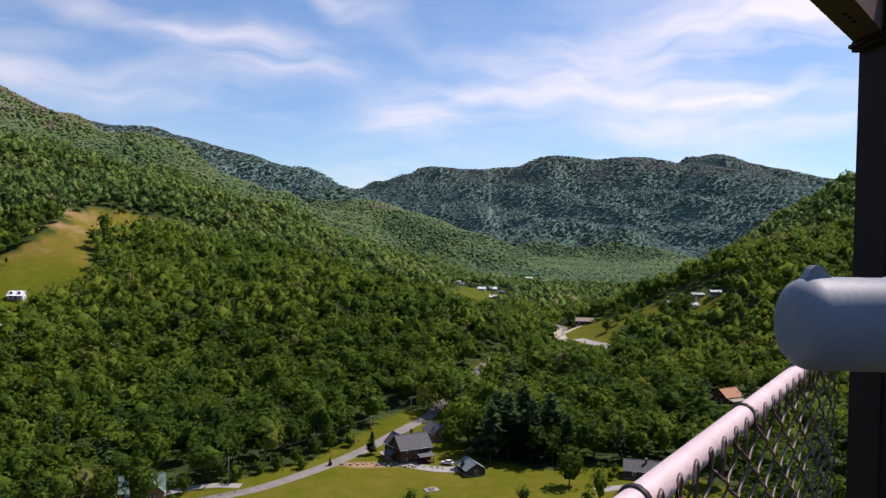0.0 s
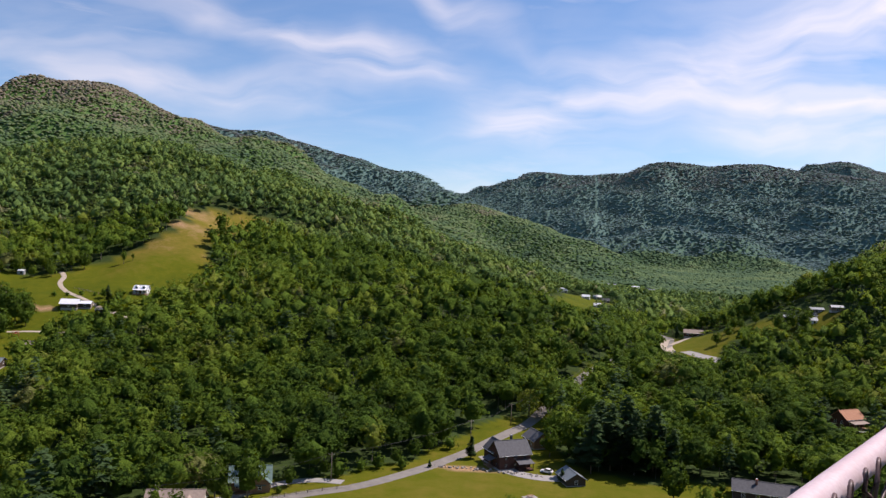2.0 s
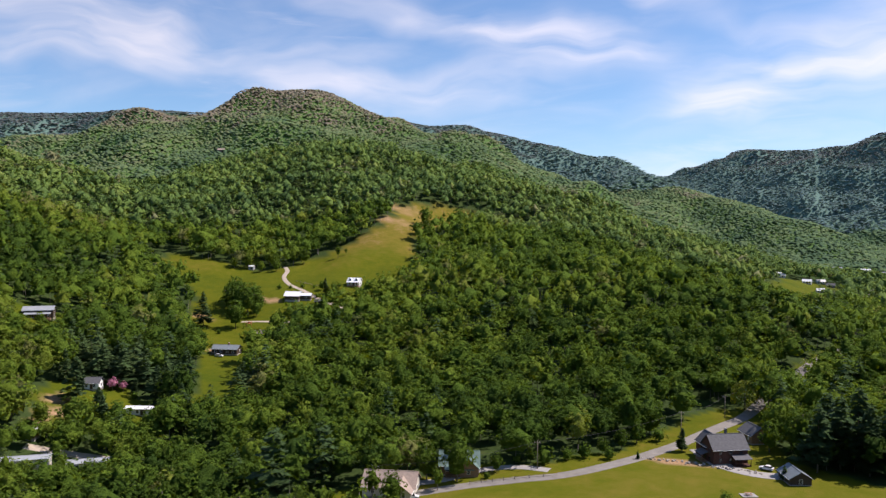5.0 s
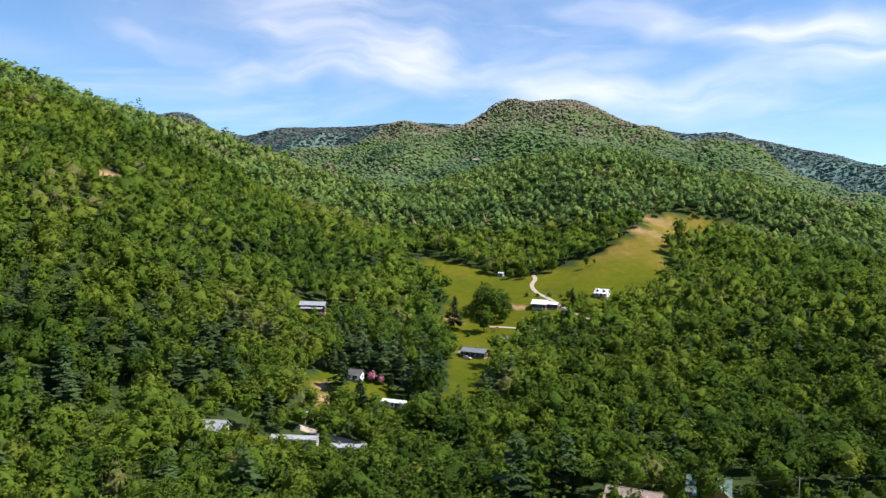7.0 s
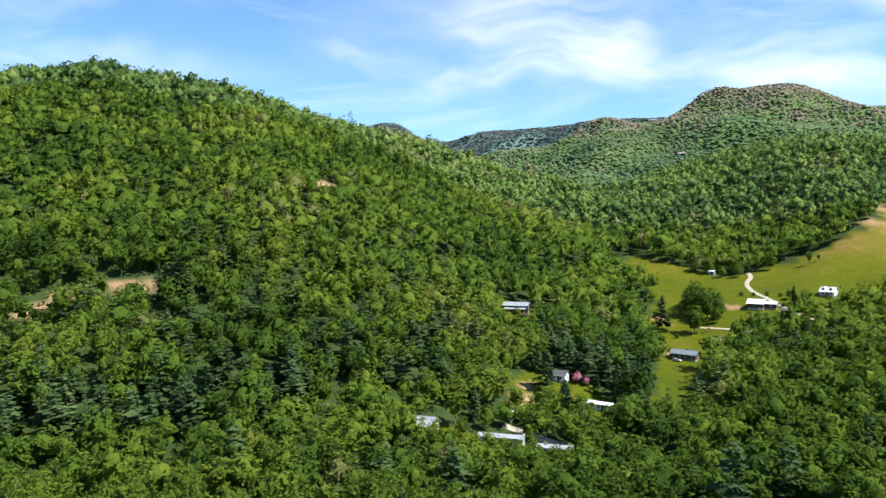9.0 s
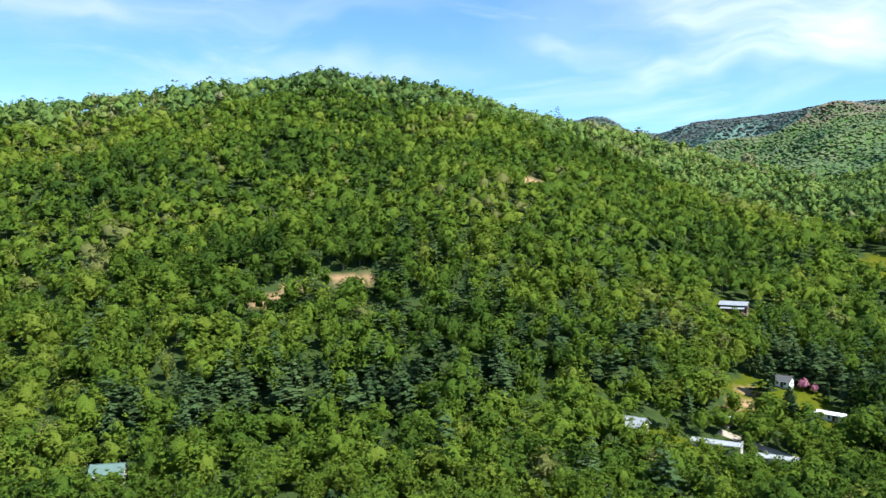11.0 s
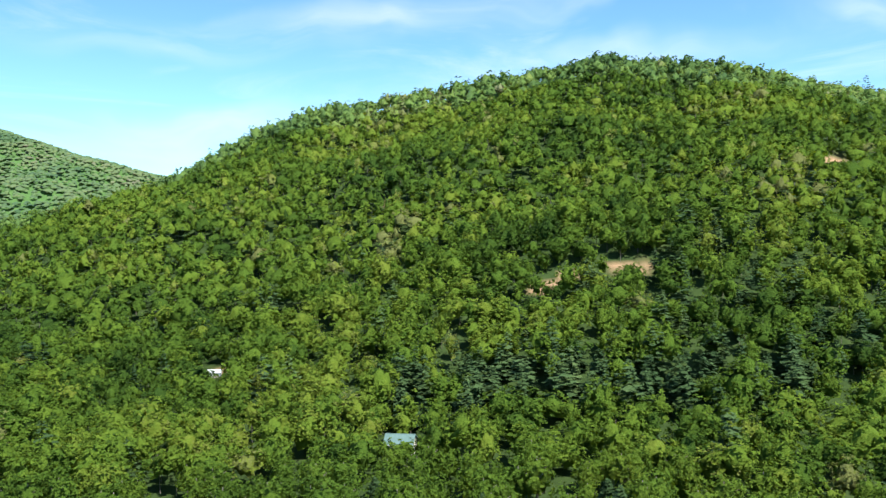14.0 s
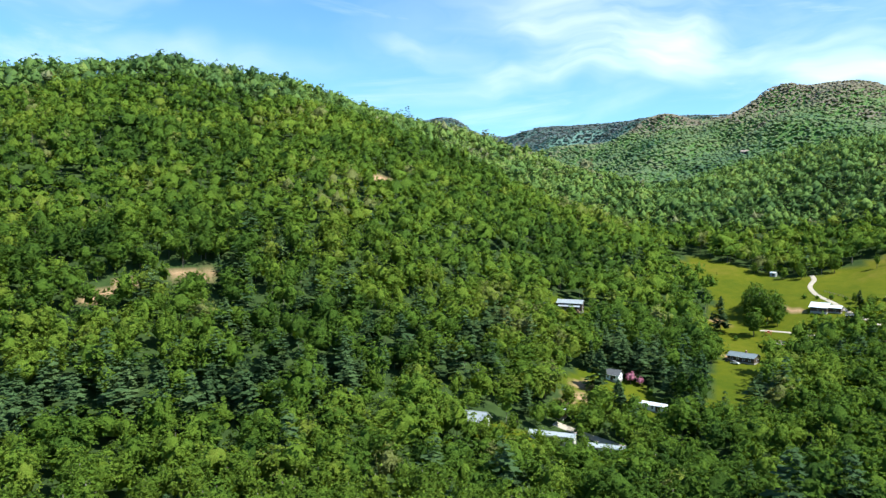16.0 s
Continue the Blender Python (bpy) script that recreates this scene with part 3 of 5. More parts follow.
def build_ground():
    az, rad = AZ, RAD
    na, nr = len(az), len(rad)
    x, y = (_D * np.sin(_A)).ravel(), (_D * np.cos(_A)).ravel()
    co = np.column_stack([x, y, GRID.ravel()])
    co = np.vstack([co, [[0, 0, land(np.zeros(1), np.zeros(1))[0]]]])
    i, j = np.meshgrid(np.arange(nr - 1), np.arange(na), indexing="ij")
    k = (j + 1) % na
    quads = np.stack([i * na + j, (i + 1) * na + j, (i + 1) * na + k, i * na + k], -1).reshape(-1, 4)[:, ::-1]
    cap = [(len(co) - 1, int(q), int((q + 1) % na)) for q in range(na)]
    me = bpy.data.meshes.new("ground")
    me.from_pydata(co.tolist(), [], quads.tolist() + [c[::-1] for c in cap])
    w = wooded(co[:, 0], co[:, 1])
    bare = np.zeros(len(co))
    for bx, by, ra, rb in BARE:
        q = np.hypot((co[:, 0] - bx) / ra, (co[:, 1] - by) / rb)
        bare = np.maximum(bare, np.clip((1.25 - q) * 3, 0, 1) * np.clip(1.1 + 0.6 * ripple(co[:, 0], co[:, 1], 9, 31), 0.3, 1))
    dry = np.clip((co[:, 2] - 48) / 120, -0.10, 0.18)
    for px, py, ra, rb, more in DRY:
        dry = dry + 0.75 * more * np.exp(-((co[:, 0] - px) / ra) ** 2 - ((co[:, 1] - py) / rb) ** 2)
    for name, more in (("valley_lawn", 0.13), ("hillside_pasture", 0.16)):
        dry[inside(OPEN[name], co[:, 0], co[:, 1])] += more
    # no grass round the bare banks inside the woods
    for bx, by, ra, rb in BARE[:8]:
        w[np.hypot((co[:, 0] - bx) / ra, (co[:, 1] - by) / rb) < 1.4] = 1
    for name, v in (("woods", w), ("bare", bare), ("dry", dry), ("scrub", np.clip((np.hypot(co[:, 0], co[:, 1]) - 900) / 200, 0, 1)),
                    ("far_haze", np.clip((np.hypot(co[:, 0], co[:, 1]) - 1950) / 250, 0, 1))):
        at = me.attributes.new(name, "FLOAT", "POINT")
        at.data.foreach_set("value", v.astype(np.float32))
    me.polygons.foreach_set("use_smooth", np.ones(len(me.polygons), bool))
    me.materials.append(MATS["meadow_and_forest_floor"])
    ob = new("ground", me)
    tagged(ob, "rolling valley ground of grass, straw and forest floor", "ground", kind="structure")
    me.update()
    return ob


ground = build_ground()


# ---- trees: shapes made once as arrays, then set over the slopes ----
def ball(rng, n):
    v = rng.normal(size=(n, 3))
    return v / np.linalg.norm(v, axis=1)[:, None]


def leaf_tris(rng, p, n, size):
    """Loose three-cornered sprays of leaves at p that face n."""
    n = n + 0.5 * ball(rng, len(p))
    n /= np.linalg.norm(n, axis=1)[:, None]
    a = np.cross(n, ball(rng, len(p)))
    a /= np.linalg.norm(a, axis=1)[:, None] + 1e-9
    b = np.cross(n, a)
    s = (size * rng.uniform(0.6, 1.3, len(p)))[:, None]
    v = np.stack([p + a * s, p - 0.5 * a * s + 0.87 * b * s, p - 0.5 * a * s - 0.87 * b * s], 1)
    return v.reshape(-1, 3)


def stem_tris(height, radius, sides=3):
    v, t = [], []
    for k in range(sides):
        a = math.tau * k / sides
        v += [(radius * math.cos(a), radius * math.sin(a), -1.5), (0.4 * radius * math.cos(a), 0.4 * radius * math.sin(a), height)]
    for k in range(sides):
        m = (k + 1) % sides
        t += [(2 * k, 2 * m, 2 * m + 1), (2 * k, 2 * m + 1, 2 * k + 1)]
    v = np.array(v)
    return v, np.array(t), np.column_stack([v[:, :2] / radius, np.zeros(len(v))])


def crown(seed, height=16.0, width=4.6, low=0.2, sides=9, rows=6, sprays=100, size=0.4, point=0.0, lobes=15):
    """A broad-leaved crown: billows at uneven heights round the stem, their closed outer skin, and loose leaf sprays that
    break its outline. point: 0 for a round head, 1 for a narrow tapering one."""
    rng = np.random.RandomState(seed)
    f = (np.arange(lobes) + rng.uniform(0.1, 0.9, lobes)) / lobes
    bulge = np.sin(np.pi * (0.16 + 0.80 * f)) ** 0.7 * (1 - point) + point * (1.02 - f) ** 0.75
    r = width * rng.uniform(0.27, 0.44, lobes) * (1 - 0.35 * point * f)
    a = 2.4 * np.arange(lobes) + rng.uniform(-0.5, 0.5, lobes)
    out = np.maximum(width * bulge - 0.75 * r, 0) * rng.uniform(0.72, 1.08, lobes)
    z = height * (low + (1 - low) * f)
    c = np.column_stack([out * np.cos(a), out * np.sin(a), np.clip(z, height * low + 0.6 * r, height - r)])
    c[-1] = (rng.uniform(-0.1, 0.1) * width, rng.uniform(-0.1, 0.1) * width, height - r[-1])
    mid = np.array([0, 0, height * (low + 0.42 * (1 - low))])

    def skin(d):
        """Where the ways d from the middle leave the billows, and how the skin faces there."""
        q = mid - c
        along = d @ q.T
        gap = along ** 2 - (np.sum(q * q, 1) - r * r)[None]
        far = np.where(gap > 0, -along + np.sqrt(np.maximum(gap, 0)), 0)
        k = far.argmax(1)
        dist = np.maximum(far.max(1), 0.42 * width)
        p = mid + d * dist[:, None]
        face = p - c[k]
        face = face / (np.linalg.norm(face, axis=1)[:, None] + 1e-9)
        return p, 0.8 * face + 0.2 * d

    ways = []
    for i in range(rows):
        e = math.radians(-58 + 128 * i / max(rows - 1, 1)) if rows > 2 else math.radians((-22, 36)[i])
        for k in range(sides):
            b = math.tau * (k + 0.5 * (i % 2) + rng.uniform(-0.25, 0.25)) / sides
            t = e + rng.uniform(-0.1, 0.1)
            ways.append((math.cos(b) * math.cos(t), math.sin(b) * math.cos(t), math.sin(t)))
    ways.append((0, 0, 1))
    v, face = skin(np.array(ways))
    face = face + (0, 0, 0.9 if not sprays else 0.3)
    v = mid + (v - mid) * ((0.66 if sprays > 100 else 0.76 if sprays > 10 else 0.95) * rng.uniform(0.9, 1.1, len(v)))[:, None]
    t = []
    for i in range(rows - 1):
        for k in range(sides):
            p, q = i * sides + k, i * sides + (k + 1) % sides
            # odd rows are turned by half a step
            t += [(p, q, p + sides), (q, q + sides, p + sides)] if i % 2 == 0 else [(p, q, q + sides), (p, q + sides, p + sides)]
    for k in range(sides):
        t.append(((rows - 1) * sides + k, (rows - 1) * sides + (k + 1) % sides, len(v) - 1))
    t = np.array(t)
    if sprays:
        # tufts of four sprays, proud of the skin and turned every way
        d = ball(rng, sprays // 4 + 1)
        d[:, 2] = np.where(d[:, 2] < -0.35, -d[:, 2], d[:, 2])
        d = np.repeat(d, 4, 0)[:sprays]
        p, n = skin(d)
        p = mid + (p - mid) * np.repeat(rng.uniform(0.84, 1.05, sprays // 4 + 1), 4)[:sprays, None] + ball(rng, sprays) * 1.0 * size
        n = n + 0.5 * ball(rng, sprays) + (0, 0, 0.2)
        n /= np.linalg.norm(n, axis=1)[:, None]
        lv = leaf_tris(rng, p, n, size)
        t = np.concatenate([t, np.arange(len(lv)).reshape(-1, 3) + len(v)])
        v, face = np.concatenate([v, lv]), np.concatenate([face, np.repeat(n, 3, 0)])
    return v, t, face


def crowns(seed, count, **more):
    """A set of differing crowns: round, spreading, upright and tapering."""
    rng = np.random.RandomState(seed)
    kinds = ((5.2, 0.0, 1.0), (4.6, 0.05, 1.02), (5.8, 0.0, 0.94), (4.0, 0.2, 1.06), (5.0, 0.05, 1.0), (3.6, 0.35, 1.06), (4.4, 0.15, 0.95), (5.4, 0.0, 0.88))
    return [crown(seed + q, height=16.0 * kinds[q % 8][2], width=kinds[q % 8][0], point=kinds[q % 8][1], low=rng.uniform(0.10, 0.22), **more) for q in range(count)]


def pine(seed, tiers, per, height=18.0, width=5.0):
    """A conifer: whorls of drooping boughs on a cone, uneven."""
    rng = np.random.RandomState(seed)
    out = []
    sway = rng.uniform(0, math.tau)
    for k in range(tiers * per):
        f = min(1.0, max(0.0, rng.uniform(0, 1) ** 1.15))
        z = height * (0.16 + 0.83 * f)
        a = rng.uniform(0, math.tau)
        reach = width * ((1 - f) ** 0.65 * 0.85 + 0.10) * (1 + 0.25 * math.cos(a - sway + 5 * f))
        l = reach * rng.uniform(0.55, 1.15)
        w = 0.22 * l + rng.uniform(0.25, 0.5)
        droop = rng.uniform(-0.15, 0.30)
        u, s = np.array([math.cos(a), math.sin(a), 0]), np.array([-math.sin(a), math.cos(a), 0])
        root = u * 0.15 * l + (0, 0, z + rng.uniform(0.2, 0.7))
        mid = u * l * 0.72 + (0, 0, z - droop * l * 0.7)
        tip = u * l + (0, 0, z - droop * l + rng.uniform(-0.1, 0.5))
        lift = np.array([0, 0, 0.25 * w])
        out += [root, mid + s * w + lift, mid - s * w]
        out += [tip, mid - s * w * 0.8 + lift, mid + s * w * 0.8]
    return np.array(out, float)


def spray_shape(v):
    """Corners, triangles and the way each corner faces, out of the crown."""
    mid = np.array([0, 0, v[:, 2].min() * 0.6 + v[:, 2].max() * 0.4])
    p = v.reshape(-1, 3, 3).mean(1) - mid
    p /= np.linalg.norm(p, axis=1)[:, None] + 1e-9
    return v, np.arange(len(v)).reshape(-1, 3), np.repeat(p, 3, 0)


def mesh_of(name, blocks, mat, smooth=False):
    """One mesh from blocks of (corners, triangles, tint for each corner)."""
    n, vs, ts, tints = 0, [], [], []
    puffs = []
    for v, t, c, p in blocks:
        vs.append(v), ts.append(t + n), tints.append(c), puffs.append(p)
        n += len(v)
    v, t, c, puff = np.concatenate(vs), np.concatenate(ts), np.concatenate(tints), np.concatenate(puffs)
    me = bpy.data.meshes.new(name)
    me.vertices.add(len(v)), me.loops.add(t.size), me.polygons.add(len(t))
    me.vertices.foreach_set("co", v.astype(np.float32).ravel())
    me.loops.foreach_set("vertex_index", t.astype(np.int32).ravel())
    me.polygons.foreach_set("loop_start", np.arange(0, t.size, 3, dtype=np.int32))
    if smooth:
        me.polygons.foreach_set("use_smooth", np.ones(len(t), bool))
    at = me.attributes.new("tint", "FLOAT", "POINT")
    at.data.foreach_set("value", c.astype(np.float32))
    at = me.attributes.new("puff", "FLOAT_VECTOR", "POINT")
    at.data.foreach_set("vector", puff.astype(np.float32).ravel())
    me.materials.append(mat)
    me.update(calc_edges=True)
    return me


def spread(shapes, pos, turn, size, tall, tint):
    """Blocks: each tree takes one of the shapes, turned, scaled and set at its place."""
    blocks = []
    pick = np.arange(len(pos)) % len(shapes)
    for k, (v, t, p) in enumerate(shapes):
        w = np.where(pick == k)[0]
        if not len(w):
            continue
        c, s = np.cos(turn[w])[:, None], np.sin(turn[w])[:, None]
        x = (v[None, :, 0] * c - v[None, :, 1] * s) * size[w][:, None] + pos[w, 0][:, None]
        y = (v[None, :, 0] * s + v[None, :, 1] * c) * size[w][:, None] + pos[w, 1][:, None]
        z = v[None, :, 2] * tall[w][:, None] + pos[w, 2][:, None]
        co = np.stack([x, y, z], -1).reshape(-1, 3)
        tri = (t[None] + (np.arange(len(w)) * len(v))[:, None, None]).reshape(-1, 3)
        px = p[None, :, 0] * c - p[None, :, 1] * s
        py = p[None, :, 0] * s + p[None, :, 1] * c
        out = np.stack([px, py, np.repeat(p[None, :, 2], len(w), 0)], -1).reshape(-1, 3)
        blocks.append((co, tri, np.repeat(tint[w], len(v)), out))
    return blocks


# houses that stand inside the woods
HOMES = ((169, 523), (178, 514), (162, 514), (156, 529), (-341, 294), (-247, 166), (-229, 190), (-214, 203), (-250, -13), (-345, -99), (137, 374), (14, 372), (-514, 864),
         (-480, 876), (-886, 1146))


def places(rng, near, far, step):
    """Jittered lattice of tree places between two distances from the tower, within the headings that the camera sweeps.
    """
    g = np.arange(-far, far, step)
    x, y = np.meshgrid(g, g)
    x = x.ravel() + rng.uniform(-0.48, 0.48, x.size) * step
    y = y.ravel() + rng.uniform(-0.48, 0.48, y.size) * step
    r, a = np.hypot(x, y), np.degrees(np.arctan2(x, y))
    k = (r >= near) & (r < far) & (a > -121) & (a < 33)
    x, y = x[k], y[k]
    for hx, hy in HOMES:
        k = np.hypot(x - hx, y - hy) > 7.5
        x, y = x[k], y[k]
    k = (wooded(x, y) > 0.5) & ~near_line(x, y, POWER_CUT, 4.0)
    return x[k], y[k]


def camera_sees(x, y, slack):
    """Keeps trees whose tops the camera can see over nearer ground; hidden land stays bare."""
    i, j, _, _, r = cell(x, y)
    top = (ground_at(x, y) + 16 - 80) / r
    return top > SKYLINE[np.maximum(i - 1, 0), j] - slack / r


CONIFER_STANDS = ((-262, 278, 42, 22, 0.8), (-225, 290, 30, 25, 0.7), (-288, 5, 22, 30, 0.75), (-286, 50, 20, 36, 0.75), (-278, 100, 20, 34, 0.7), (-330, 130, 60, 40, 0.2), (-280, 200, 50, 40, 0.2))

# spots that trees in front must not hide from the camera: x, y, height over the ground, half width
SIGHT_SPOTS = ((113, 546, 0, 16), (136, 535, 3, 16), (162, 512, 2, 16), (178, 514, 2, 7), (100, 512, 0, 11), (83, 530, 0, 8), (-373, 94, 1.6, 6), (-372, 52, 2.2, 5), (-494, 253, 1.6, 8), (-259, 479, 1.0, 9), (-283, 438, 0.5, 9),
          (-345, -99, 1.2, 6), (-252, -13, 5.5, 6), (-262, 250, 1, 5), (-252, 221, 0, 8), (-238, 251, 1.5, 5), (-338, 290, 2, 9), (27, 722, 0, 24), (52, 860, 0, 26),
          (140, 1130, 0, 14), (138, 374, 0, 9), (-229, 190, 3.9, 10), (-214, 203, 4.6, 8), (-233, 250, 1.6, 7), (-247, 166, 4.6, 6))


def sight_cap(x, y, z):
    """The most that trees may grow under the camera's sight lines to those spots, as a share of their usual height."""
    most = np.full(len(x), 9.0)
    r, a = np.hypot(x, y), np.arctan2(x, y)
    for vx, vy, up, half in SIGHT_SPOTS:
        vr, va = math.hypot(vx, vy), math.atan2(vx, vy)
        k = (np.abs(a - va) * vr < half) & (r < vr) & (r > vr - 110)
        line = 80 + (gz(vx, vy) + up - 80) * r / vr
        most = np.where(k, np.minimum(most, (line - z) / 16.0), most)
    return most


def conifer(rng, x, y):
    c = rng.uniform(size=len(x)) < 0.03
    for cx, cy, ra, rb, share in CONIFER_STANDS:
        c |= (np.hypot((x - cx) / ra, (y - cy) / rb) < 1) & (rng.uniform(size=len(x)) < share)
    return c


def girth(rng, n):
    """Uneven crowns: many slim, some broad."""
    return np.clip(rng.lognormal(-0.08, 0.30, n), 0.5, 1.75)


# stands of another green, with shade painted in on the valley floor: x, y, half-lengths along x and y, lighter (+) or
# darker (-)
STAND_SHADE_TONES = ((-745, 470, 110, 130, 0.30), (-690, 560, 90, 60, 0.22), (-770, 170, 45, 50, -0.22), (-560, 230, 70, 60, 0.12), (-520, 120, 60, 90, -0.10),
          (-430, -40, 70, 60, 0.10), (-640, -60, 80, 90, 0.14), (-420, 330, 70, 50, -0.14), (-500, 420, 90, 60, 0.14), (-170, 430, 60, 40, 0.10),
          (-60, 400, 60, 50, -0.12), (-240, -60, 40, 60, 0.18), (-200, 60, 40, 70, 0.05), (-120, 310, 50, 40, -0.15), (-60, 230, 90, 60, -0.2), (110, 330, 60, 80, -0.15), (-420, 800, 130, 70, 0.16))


def tone_of(rng, x, y):
    """How light and yellow each tree's green is: by stands and painted-in shade, with a few odd trees."""
    n = len(x)
    tone = rng.normal(0.40, 0.13, n) + 0.10 * ripple(x, y, 90, 22) + 0.06 * ripple(x, y, 30, 25)
    for sx, sy, ra, rb, more in STAND_SHADE_TONES:
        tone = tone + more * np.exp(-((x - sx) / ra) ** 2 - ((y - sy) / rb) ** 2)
    odd = rng.uniform(size=n)
    tone = np.where(odd < 0.012, 1.0, np.where(odd < 0.07, tone + 0.25, np.where(odd < 0.15, tone - 0.25, tone)))
    return np.clip(tone, -0.1, 1.1)


def woods():
    rng = np.random.RandomState(11)
    zones = (("hillfoot_woods", 90, 150, 9.0, 7, 5, 30, 0.6), ("near_woods", 228, 430, 8.7, 6, 4, 420, 0.50),
             ("slope_woods", 430, 700, 7.8, 6, 2, 88, 0.84), ("upper_woods", 700, 1050, 8.6, 5, 2, 40, 1.12))
    for name, near, far, step, sides, rows, sprays, spray in zones:
        x, y = places(rng, near, far, step)
        k = camera_sees(x, y, 14)
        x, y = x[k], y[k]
        pos = np.column_stack([x, y, ground_at(x, y) - 0.3])
        n = len(x)
        size = girth(rng, n) * step / (6.3 if far < 440 else 5.9)
        tall = (0.66 + 0.26 * size) * rng.uniform(0.76, 1.14, n) * (1 + 0.1 * ripple(x, y, 60, 21))
        tall *= 1 - 0.1 * np.exp(-((x + 215) ** 2 + (y - 195) ** 2) / 4000)
        if far < 200:
            tall *= 0.55
        for q in (6, 12, 18):
            tall = np.where(inside(OPEN["hillside_pasture"], x - 0.67 * q, y - 0.74 * q), 0.36 * tall, tall)
        tall = np.clip(np.minimum(tall, sight_cap(x, y, pos[:, 2])), 0.2, None)
        size = np.minimum(size, 0.5 + tall)
        turn = rng.uniform(0, math.tau, n)
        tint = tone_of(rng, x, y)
        con = conifer(rng, x, y)
        b = ~con
        shapes = crowns(20, 12 if near < 400 else 8, sides=sides, rows=rows, sprays=sprays, size=spray)
        me = mesh_of(name, spread(shapes, pos[b], turn[b], size[b], tall[b], tint[b]), HAZED_UPPER_LEAF if near == 700 else LEAF, True)
        tagged(new(name, me), "dense spring-green broadleaf woods on the slopes", "woods", kind="stuff")
        shapes = [spray_shape(pine(50 + q, 11 if near < 300 else 7, 8 if near < 300 else 6)) for q in range(5)]
        m2 = mesh_of(name + "_pines", spread(shapes, pos[con], turn[con], size[con], tall[con] * 1.05, tint[con]), NEEDLE)
        tagged(new(name.replace("woods", "pines"), m2), "dark green pines among the broadleaf woods", "pines", kind="stuff")
        st = stem_tris(11, 0.16)
        k = b & (rng.uniform(size=n) < 0.5)
        m3 = mesh_of(name + "_stems", spread([st], pos[k], turn[k], np.ones(n)[k], tall[k], tint[k]), BARK)
        tagged(new(name.replace("woods", "stems"), m3), "grey-brown trunks of the woods", "trunks", kind="stuff")
    for name, near, far, step, sides, rows, sprays, spray, mat in (("ridge_woods", 1050, 2050, 8.2, 6, 2, 0, 0, HAZED_RIDGE_LEAF), ("distant_woods", 2050, 4900, 11.0, 5, 2, 0, 0, HAZED_FAR_LEAF)):
        x, y = places(rng, near, far, step)
        k = camera_sees(x, y, 7)
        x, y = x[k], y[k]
        n = len(x)
        pos = np.column_stack([x, y, ground_at(x, y) + (-0.4 if near < 2000 else 1.2)])
        size = np.clip(girth(rng, n), 0.8, 1.3) * step / 6.0
        tall = rng.uniform(0.36, 0.50, n) if near < 2000 else rng.uniform(0.26, 0.35, n)
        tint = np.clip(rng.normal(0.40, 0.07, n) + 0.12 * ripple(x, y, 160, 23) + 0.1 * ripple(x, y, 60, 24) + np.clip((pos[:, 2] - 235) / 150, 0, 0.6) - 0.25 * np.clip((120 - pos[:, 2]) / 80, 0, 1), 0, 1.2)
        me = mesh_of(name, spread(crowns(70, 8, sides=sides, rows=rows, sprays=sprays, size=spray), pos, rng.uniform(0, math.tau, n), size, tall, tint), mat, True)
        tagged(new(name, me), "green woods over the distant ridges", "woods", kind="stuff")


woods()


# ---- kit: boxes, prisms, tubes and parts ----
def part(name, bm, mat, parent=None, label=""):
    """Links a bmesh as one mesh object under a thing or a part."""
    me = bpy.data.meshes.new(name)
    bm.to_mesh(me)
    bm.free()
    me.materials.append(mat)
    ob = new(name, me)
    if parent is not None:
        ob.parent = parent
    if label:
        ob["label"] = label
    return ob


def thing(name, m, label, category, group="", kind=""):
    ob = new(name)
    ob.matrix_world = m
    return tagged(ob, label, category, group, kind)


def block(sx, sy, sz, x=0.0, y=0.0, z=0.0, bevel=0.0, bm=None):
    """A box whose base centre is at x, y, z."""
    bm = bm or bmesh.new()
    made = bmesh.ops.create_cube(bm, size=1.0, matrix=Matrix.Translation((x, y, z + sz / 2)) @ Matrix.Diagonal((sx, sy, sz, 1)))
    if bevel:
        edges = {e for v in made["verts"] for e in v.link_edges}
        bmesh.ops.bevel(bm, geom=list(edges), offset=bevel, segments=2, affect="EDGES")
    return bm


def prism(outline, depth, m=None, bm=None):
    """A flat outline in x-z pushed along y, from -depth/2 to depth/2."""
    bm = bm or bmesh.new()
    a = [bm.verts.new((x, -depth / 2, z)) for x, z in outline]
    b = [bm.verts.new((x, depth / 2, z)) for x, z in outline]
    n = len(outline)
    bm.faces.new(a)
    bm.faces.new(b[::-1])
    for k in range(n):
        bm.faces.new((a[k], b[k], b[(k + 1) % n], a[(k + 1) % n])[::-1])
    if m is not None:
        bmesh.ops.transform(bm, matrix=m, verts=a + b)
    bmesh.ops.recalc_face_normals(bm, faces=bm.faces)
    return bm


